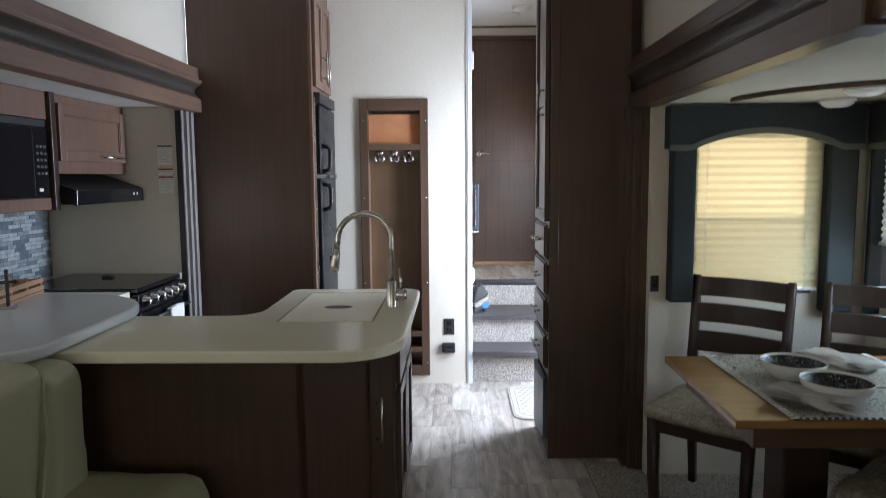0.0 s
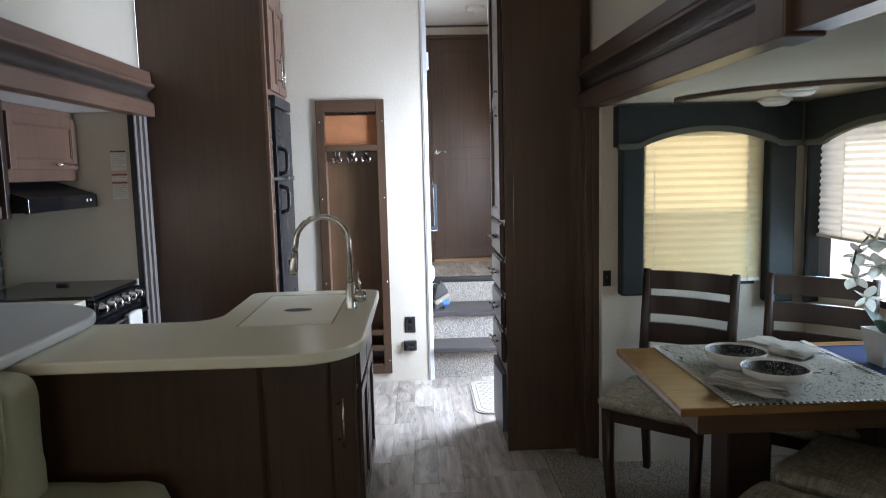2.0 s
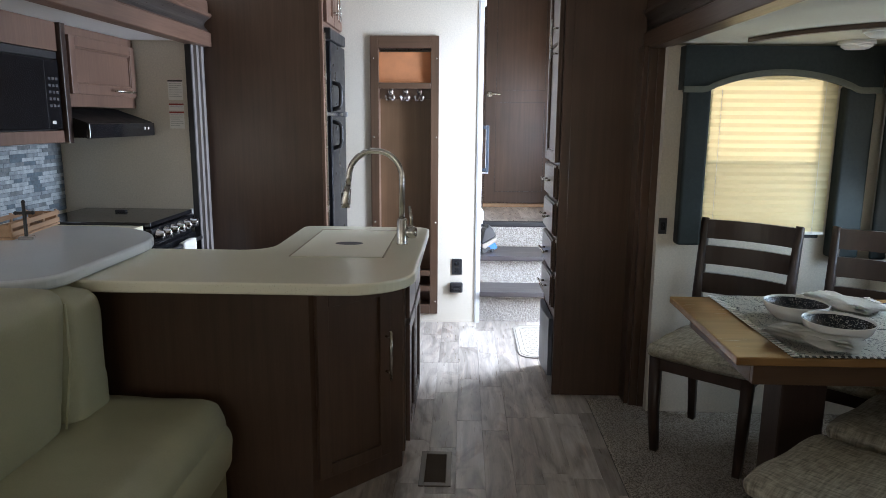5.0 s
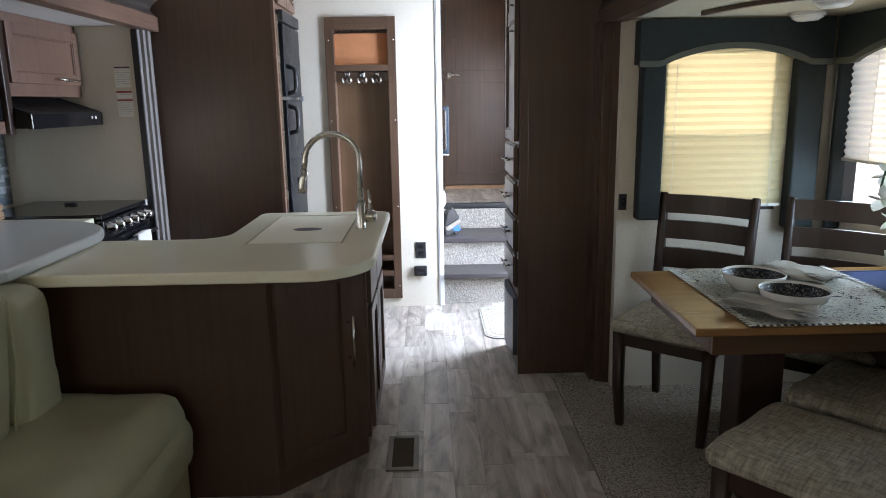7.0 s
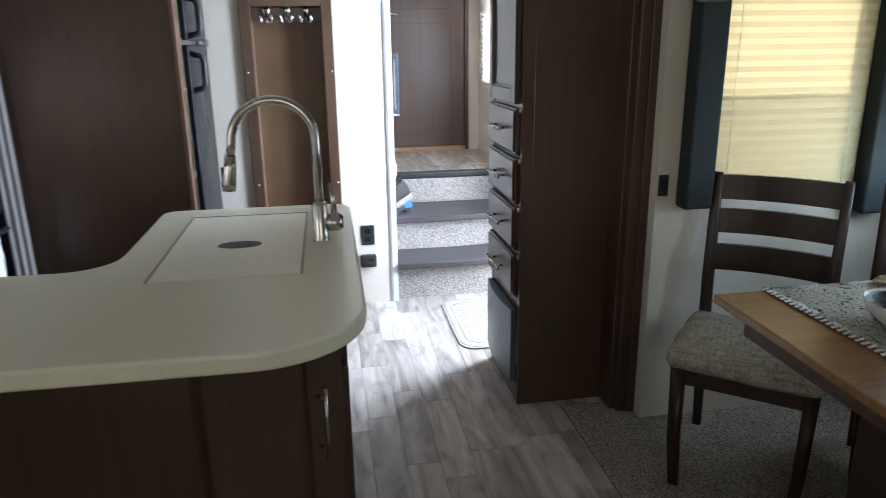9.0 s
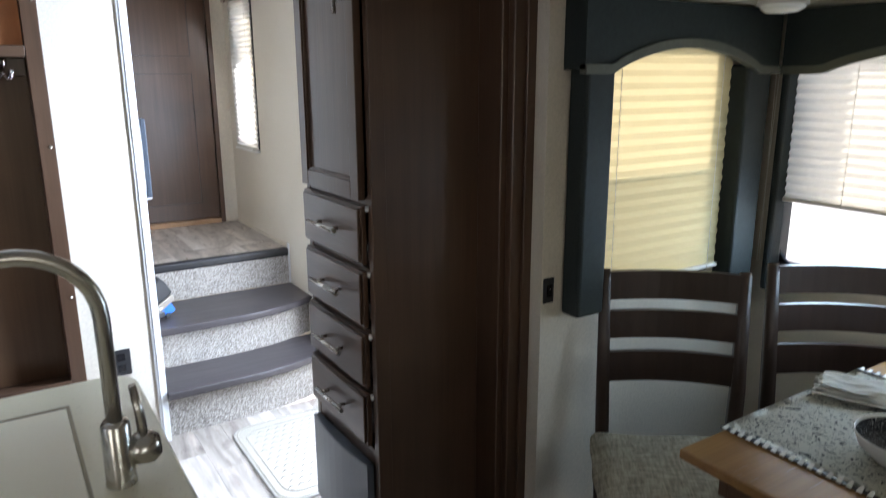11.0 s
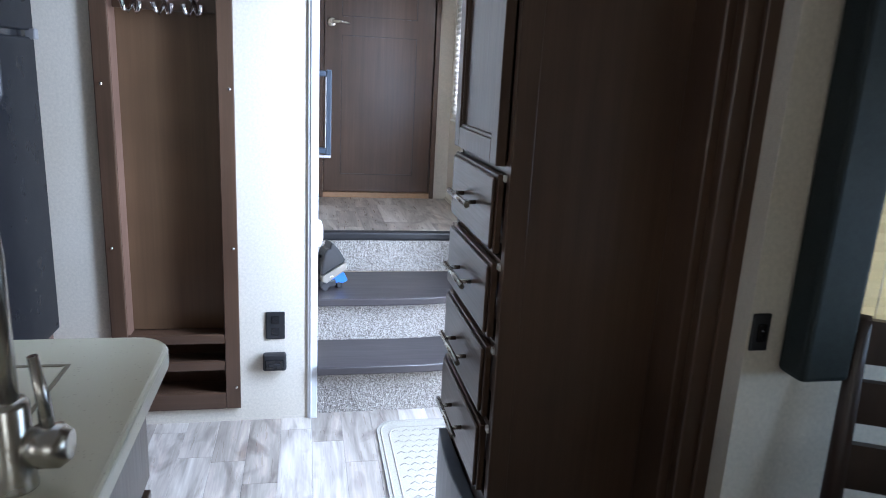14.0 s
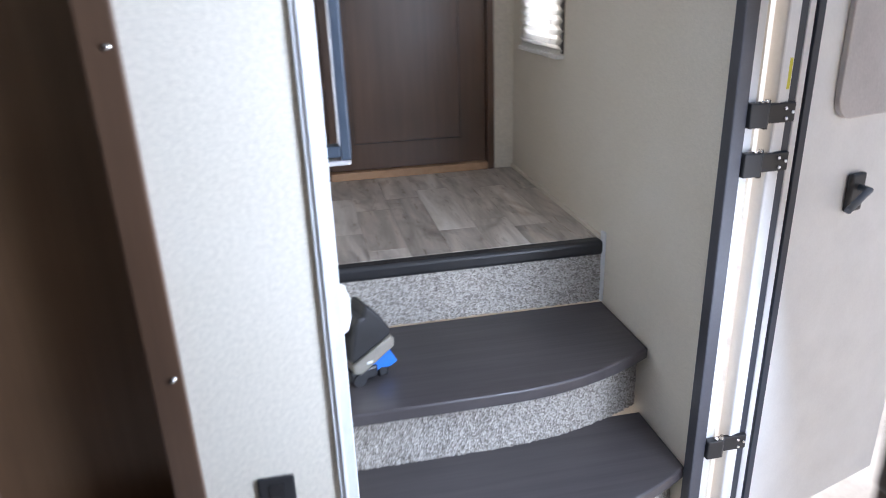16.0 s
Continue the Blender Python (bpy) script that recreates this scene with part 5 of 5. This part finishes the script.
box(bm, 1.366, 1.938, 2.213, 2.225, 0.0036, 0.0058)
part("border", bm, BLACK_MAT, rn, "black stitched border")
bw = bmesh.new()
for k in range(28):
    x = 1.368 + 0.0205 * k
    prism(bw, [(x, 2.208), (x + 0.007, 2.208), (x + 0.013, 2.230), (x + 0.006, 2.230)], 0.0058, 0.008)
tagged(part("stitching", bw, NAPKIN, rn, "white zigzag stitching"), kind="stuff")


def bowl(at, r):
    b = thing("bowl", at, "white ceramic bowl, dark patterned glaze inside", "bowl", "bowls on the table")
    part("shell", lathe(bmesh.new(), [(0.0, 0.0), (r * 0.62, 0.0), (r * 0.66, 0.005), (r * 0.9, 0.029), (r, 0.056), (r * 0.985, 0.059), (r * 0.965, 0.055), (r * 0.95, 0.05)], 40, close=False), BOWL_W, b)
    part("glazed_inside", lathe(bmesh.new(), [(r * 0.952, 0.051), (r * 0.85, 0.029), (r * 0.6, 0.012), (0.0, 0.009)], 40, close=False), BOWL_D, b, "dark patterned glazed inside")
    return b


bowl((1.535, 2.620, 0.7445), 0.106)
bowl((1.563, 2.398, 0.7445), 0.106)


def napkin(at, sx, sy, turn, hang):
    n = thing("napkin", at, "white cotton napkin folded loosely", "napkin", "napkins", turn)
    bm = bmesh.new()
    for layer in range(3):
        rows = []
        for j in range(13):
            row = []
            for i in range(17):
                u, v = i / 16 - 0.5, j / 12 - 0.5
                x, y = u * sx * (1 - 0.06 * layer), v * sy * (1 - 0.1 * layer) + 0.01 * layer
                z = 0.003 + 0.006 * layer + 0.012 * (noise.noise((u * 4 + layer * 0.3, v * 5, 3.0)) + 0.5)
                over = 2.205 - (at[1] + x * math.sin(radians(turn)) + y * math.cos(radians(turn)))
                if hang and over > 0:
                    z -= over * 0.35
                row.append(bm.verts.new((x + 0.012 * noise.noise((v * 4, layer, 1.0)), y + 0.012 * noise.noise((u * 4, layer, 7.0)), z)))
            rows.append(row)
        for r0, r1 in zip(rows, rows[1:]):
            for i in range(16):
                bm.faces.new((r0[i], r0[i + 1], r1[i + 1], r1[i]))
    bmesh.ops.solidify(bm, geom=bm.faces[:], thickness=0.002)
    part("cloth", bm, NAPKIN, n, "", True)


napkin((1.448, 2.322, 0.758), 0.28, 0.13, -46, True)
napkin((1.785, 2.80, 0.745), 0.29, 0.14, -66, False)

mat_ = thing("placemat", (0, 0, 0.739), "plain blue cloth placemat on the table beside the runner", "placemat")
bm = bmesh.new()
rows = [[bm.verts.new((1.968 + 0.262 * i / 12, 2.24 + 0.60 * j / 20, 0.002 + 0.001 * noise.noise((i * 0.7, j * 0.5, 5.0)))) for i in range(13)] for j in range(21)]
for r0, r1 in zip(rows, rows[1:]):
    for i in range(12):
        bm.faces.new((r0[i], r0[i + 1], r1[i + 1], r1[i]))
bmesh.ops.solidify(bm, geom=bm.faces[:], thickness=0.002)
part("cloth", bm, weave("blue_cotton", (0.10, 0.13, 0.27), 700, 0.12), mat_, "", True)
bm = bmesh.new()
for y0, y1 in ((2.236, 2.243), (2.837, 2.844)):
    box(bm, 1.966, 2.232, y0, y1, 0.0012, 0.0045)
tagged(part("hem", bm, weave("dark_blue_hem", (0.06, 0.08, 0.18), 700, 0.12), mat_, "stitched hem"), kind="stuff")

orc = thing("orchid_plant", (2.06, 2.575, 0.7425), "white artificial orchid in a square white pot", "plant")
bm = bmesh.new()
lo_, hi_ = [(-0.042, -0.042), (0.042, -0.042), (0.042, 0.042), (-0.042, 0.042)], [(-0.062, -0.062), (0.062, -0.062), (0.062, 0.062), (-0.062, 0.062)]
va = [bm.verts.new((x, y, 0)) for x, y in lo_]
vb = [bm.verts.new((x, y, 0.125)) for x, y in hi_]
vc = [bm.verts.new((x * 0.88, y * 0.88, 0.125)) for x, y in hi_]
vd = [bm.verts.new((x * 0.85, y * 0.85, 0.09)) for x, y in hi_]
bm.faces.new(va[::-1])
bm.faces.new(vd)
for a, b in ((va, vb), (vb, vc), (vc, vd)):
    for k in range(4):
        bm.faces.new((a[k], a[(k + 1) % 4], b[(k + 1) % 4], b[k]))
part("pot", bm, POT, orc, "square tapered white pot")
def blade(bm, root, way, length, width, droop, n=8):
    way = Vector(way).normalized()
    side = way.cross(Vector((0, 0, 1))).normalized()
    prev = None
    for k in range(n + 1):
        u = k / n
        p = Vector(root) + way * length * u + Vector((0, 0, -droop * u * u))
        w = width * math.sin(math.pi * (0.08 + 0.9 * u)) ** 0.8
        cur = (bm.verts.new(p - side * w), bm.verts.new(p + Vector((0, 0, -w * 0.3))), bm.verts.new(p + side * w))
        if prev:
            bm.faces.new((prev[0], prev[1], cur[1], cur[0]))
            bm.faces.new((prev[1], prev[2], cur[2], cur[1]))
        prev = cur
for k, (dx, dy, dz) in enumerate(((-0.6, -0.5, 0.9), (0.5, -0.6, 1.1), (0.7, 0.4, 0.8), (-0.3, 0.7, 1.2), (0.1, -0.1, 1.6))):
    bm = bmesh.new()
    blade(bm, (0, 0, 0.10), (dx, dy, dz), 0.17, 0.03, 0.05)
    bmesh.ops.solidify(bm, geom=bm.faces[:], thickness=0.002)
    part("leaf", bm, LEAF, orc, "", True)
stem = [(0.0, 0.0, 0.10), (0.01, 0.0, 0.28), (-0.01, 0.02, 0.42), (-0.07, 0.02, 0.46), (-0.13, 0.0, 0.41), (-0.15, -0.01, 0.33)]
part("stem", tube(bmesh.new(), stem, 0.0035, 8), LEAF, orc)
for k, (fx, fy, fz) in enumerate(((-0.02, 0.0, 0.44), (-0.08, -0.02, 0.45), (-0.12, 0.0, 0.40), (-0.07, -0.03, 0.36), (-0.14, -0.02, 0.32), (-0.10, -0.03, 0.25), (-0.03, -0.03, 0.36))):
    bm = bmesh.new()
    face = Vector((-0.5, -0.8, 0.1 + 0.2 * math.sin(k * 2.0))).normalized()
    ux = face.orthogonal().normalized()
    uy = face.cross(ux)
    for q in range(5):
        a = 2 * math.pi * q / 5 + k
        w = (ux * math.cos(a) + uy * math.sin(a) + face * 0.25)
        blade(bm, (fx, fy, fz), w, 0.050, 0.029, 0.004, 7)
    bmesh.ops.solidify(bm, geom=bm.faces[:], thickness=0.0012)
    part("blossom", bm, PETAL, orc, "", True)

# ceiling lamps and curved batten over the dinette
for at in ((2.01, 3.31, 1.745), (1.875, 2.88, 1.745)):
    l = thing("ceiling_lamp", at, "round frosted ceiling lamp, switched off", "ceiling lamp", "dinette ceiling lamps")
    part("ring", lathe(bmesh.new(), [(0.069, 0.0), (0.072, -0.014), (0.064, -0.018), (0.058, 0.0)], 32, close=False), WHITE, l)
    part("diffuser", lathe(bmesh.new(), [(0.064, -0.013), (0.060, -0.024), (0.044, -0.034), (0.0, -0.038)], 32, close=False), LAMP_GLASS, l)
bm = bmesh.new()
pts = []
for k in range(25):
    a = radians(185 + 85 * k / 24)
    pts.append((2.15 + 0.62 * math.cos(a), 3.30 + 0.70 * math.sin(a)))
inner = [(2.15 + (x - 2.15) * 0.955, 3.30 + (y - 3.30) * 0.955) for x, y in pts]
prism(bm, pts + inner[::-1], 1.728, 1.744)
setting("trim_ceiling_curve", bm, WOOD_X, "curved dark batten on the slide-out ceiling")

# hall things
sm = thing("smoke_detector", (0.888, 5.545, 2.662), "round white smoke detector on the ceiling", "smoke detector")
part("body", lathe(bmesh.new(), [(0.0, 0.002), (0.068, 0.004), (0.07, -0.018), (0.06, -0.03), (0.03, -0.034), (0.0, -0.034)], 30, close=False), WHITE, sm)
part("collar", lathe(bmesh.new(), [(0.075, 0.004), (0.075, -0.006), (0.07, -0.006)], 30, close=False), WHITE, sm)
sp = thing("ceiling_speaker", (0.83, 5.88, 2.680), "flat round white ceiling grille", "ceiling speaker")
part("grille", lathe(bmesh.new(), [(0.0, 0.002), (0.072, 0.003), (0.072, -0.004), (0.062, -0.007), (0.0, -0.005)], 30, close=False), WHITE, sp)

gr = thing("grab_rail", (0.50, 5.165, 1.045), "slate-blue rectangular grab rail fixed beside the steps", "grab rail")
SLATE = plain("slate_blue_enamel", (0.030, 0.042, 0.060), 0.4, var=0.1)
part("bar", block(0.036, 0.057, -0.020, 0.020, 0.0, 0.325, 0.005, 3), SLATE, gr)
for z0 in (0.006, 0.299):
    part("arm", block(0.0, 0.037, -0.018, 0.018, z0, z0 + 0.022, 0.004, 3), SLATE, gr)
part("inner_edge", block(0.034, 0.0362, -0.019, 0.019, 0.030, 0.297, 0.0008), ALU_GREY, gr, "pale inner edge")
# Light on the rail's underside is put into this slab's pale grey.
part("lit_underside", block(0.0, 0.0555, -0.019, 0.019, -0.010, 0.0, 0.004, 3), ALU_GREY, gr, "pale grey slab under the rail, light from below in its colour")
for z0 in (-0.012, 0.287):
    part("wall_plate", block(-0.001, 0.004, -0.024, 0.024, z0, z0 + 0.050, 0.002), SLATE, gr)

# Thermostat: a plain white box on the partition edge.
rv = thing("wall_hook_white", (0.50, 5.045, 2.2), "small white box on the partition edge", "thermostat")
part("cover", block(0.0, 0.02, -0.035, 0.04, -0.06, 0.05, 0.006), WHITE, rv)

gb = thing("grip_bar", (0.50, 5.14, 0.735), "white plastic grip bar beside the carpeted steps", "grip bar")
part("grip", tube(bmesh.new(), [(0.0, 0, -0.052), (0.008, 0, -0.045), (0.013, 0, -0.02), (0.013, 0, 0.02), (0.008, 0, 0.045), (0.0, 0, 0.052)], [0.010, 0.014, 0.016, 0.016, 0.014, 0.010], 12), WHITE, gb)
vc_ = thing("hand_vacuum", (0.575, 5.36, 0.44), "black and silver hand vacuum with a blue part, on the step", "hand vacuum", "", 20)
shell = [(-0.060, 0.090), (-0.040, 0.190), (-0.028, 0.212), (-0.012, 0.216), (-0.004, 0.246), (0.010, 0.240), (0.040, 0.205), (0.072, 0.152), (0.066, 0.136), (-0.050, 0.078)]
part("body", prism(bmesh.new(), shell, -0.045, 0.045, 0.010, axis=1, seg=3), BLACK_MAT, vc_)
band = [(-0.054, 0.074), (0.068, 0.135), (0.080, 0.122), (0.078, 0.098), (-0.030, 0.036), (-0.052, 0.048)]
part("band", prism(bmesh.new(), band, -0.047, 0.047, 0.007, axis=1, seg=3), plain("warm_silver_plastic", (0.30, 0.275, 0.235), 0.32, metal=0.4), vc_, "warm silver band")
part("badge", block(-0.012, 0.006, -0.0485, -0.046, 0.068, 0.076, 0.001), WHITE, vc_)
skirt = [(-0.018, 0.042), (0.060, 0.088), (0.074, 0.076), (0.094, 0.036), (0.070, 0.024), (0.040, 0.030), (0.026, 0.024)]
part("blue_part", prism(bmesh.new(), skirt, -0.030, 0.030, 0.006, axis=1, seg=2), BLUE, vc_, "bright blue flared plastic skirt")
part("nozzle", prism(bmesh.new(), [(0.036, 0.0), (0.062, 0.0), (0.066, 0.034), (0.030, 0.034)], -0.026, 0.026, 0.005, axis=1), BLACK_MAT, vc_)
part("base", block(-0.060, 0.026, -0.038, 0.038, 0.012, 0.050, 0.008), BLACK_MAT, vc_)
for y in (-0.036, 0.036):
    part("wheel", tube(bmesh.new(), [(-0.034, y - 0.008, 0.020), (-0.034, y + 0.008, 0.020)], 0.020, 16), BLACK_MAT, vc_)
loop = [(-0.044, 0, 0.165), (-0.074, 0, 0.178), (-0.088, 0, 0.140), (-0.080, 0, 0.098), (-0.050, 0, 0.084)]
part("handle", tube(bmesh.new(), loop, 0.009, 10), BLACK_MAT, vc_)
vc_.matrix_world = pose(0.560, 5.35, 0.44, 0, 0, 20) @ Matrix.Scale(0.86, 4)

# rug and floor register
rug = thing("entry_rug", (0.97, 4.595, 0.001), "ivory woven rug with rounded corners by the entry", "rug")
def rounded(hx, hy, r):
    return arc(hx - r, hy - r, r, 0, 90) + arc(-hx + r, hy - r, r, 90, 180) + arc(-hx + r, -hy + r, r, 180, 270) + arc(hx - r, -hy + r, r, 270, 360)
part("woven_mat", prism(bmesh.new(), rounded(0.232, 0.33, 0.08), 0.0, 0.007, 0.002), RUG, rug)
bm = bmesh.new()
for s in (0.95, 0.82):
    pts = [(x * s, y * (s + 0.02), 0.007) for x, y in rounded(0.232, 0.33, 0.08)]
    tube(bm, pts + pts[:1], 0.004, 6, False)
for i in range(9):
    for j in range(13):
        x, y = -0.16 + 0.04 * i + (0.02 if j % 2 else 0), -0.24 + 0.04 * j
        if abs(x) < 0.17:
            tube(bm, [(x - 0.016, y, 0.006), (x, y + 0.014, 0.0085), (x + 0.016, y, 0.006)], 0.0028, 5)
part("raised_pattern", bm, RUG, rug, "raised woven pattern")
part("binding", tube(bmesh.new(), [(x, y, 0.004) for x, y in rounded(0.234, 0.332, 0.08)] + [(0.234, 0.252, 0.004)], 0.004, 6, False), plain("grey_binding", (0.34, 0.32, 0.29), 0.9), rug)
rg = thing("floor_register", (0.284, 2.895, 0.0), "brown metal floor register with slats", "floor vent")
BRONZE = plain("bronze_metal", (0.10, 0.075, 0.055), 0.4, metal=0.5)
bm = bmesh.new()
for x0, x1, y0, y1 in ((-0.064, -0.042, -0.142, 0.142), (0.042, 0.064, -0.142, 0.142), (-0.042, 0.042, -0.142, -0.118), (-0.042, 0.042, 0.118, 0.142)):
    box(bm, x0, x1, y0, y1, 0.0005, 0.008, 0.002)
part("frame", bm, plain("taupe_metal", (0.19, 0.165, 0.14), 0.45, metal=0.3), rg, "taupe metal rim")
part("well", block(-0.042, 0.042, -0.118, 0.118, 0.0005, 0.0025), BLACK_MAT, rg)
for k in range(17):
    bm = block(-0.042, 0.042, -0.004, 0.004, -0.001, 0.001)
    bmesh.ops.rotate(bm, verts=bm.verts, matrix=Matrix.Rotation(radians(30), 3, "X"))
    bmesh.ops.translate(bm, verts=bm.verts, vec=(0, -0.11 + 0.0137 * k, 0.005))
    part("slat", bm, BRONZE, rg)

# ---- floor planks, piece by piece ----
plank_meshes = {}


def planks(parent, x0, x1, y0, y1, width, top, seed):
    rnd = random.Random(seed)
    x = x0
    while x < x1 - 0.005:
        w = min(width, x1 - x)
        y = y0 - rnd.random() * 0.5
        while y < y1 - 0.005:
            l = rnd.choice((0.38, 0.46, 0.54, 0.62))
            a, b = max(y, y0), min(y + l, y1)
            if b - a > 0.03:
                key = (round(w, 3), round(b - a, 3))
                if key not in plank_meshes:
                    bm = bmesh.new()
                    e = 0.0007
                    h, k = w / 2, (b - a) / 2
                    lo = [bm.verts.new((sx * h, sy * k, -0.010)) for sx, sy in ((-1, -1), (1, -1), (1, 1), (-1, 1))]
                    md = [bm.verts.new((sx * (h - 0.0003), sy * (k - 0.0003), -0.0008)) for sx, sy in ((-1, -1), (1, -1), (1, 1), (-1, 1))]
                    hi = [bm.verts.new((sx * (h - e - 0.0006), sy * (k - e - 0.0006), 0.0)) for sx, sy in ((-1, -1), (1, -1), (1, 1), (-1, 1))]
                    bm.faces.new(hi)
                    for p, q in ((lo, md), (md, hi)):
                        for n in range(4):
                            bm.faces.new((p[n], p[(n + 1) % 4], q[(n + 1) % 4], q[n]))
                    plank_meshes[key] = mesh_of("plank", bm, PLANK)
                ob = new("plank", plank_meshes[key])
                ob.location = (x + w / 2, (a + b) / 2, top)
                ob.parent = parent
            y += l
        x += width


planks(floor, -0.46, 1.028, 1.2, 5.04, 0.118, 0.0, 3)
planks(floor, 1.028, 1.305, 3.665, 5.04, 0.118, 0.0, 4)
planks(landing, 0.50, 1.305, 5.64, 6.51, 0.118, 0.634, 5)
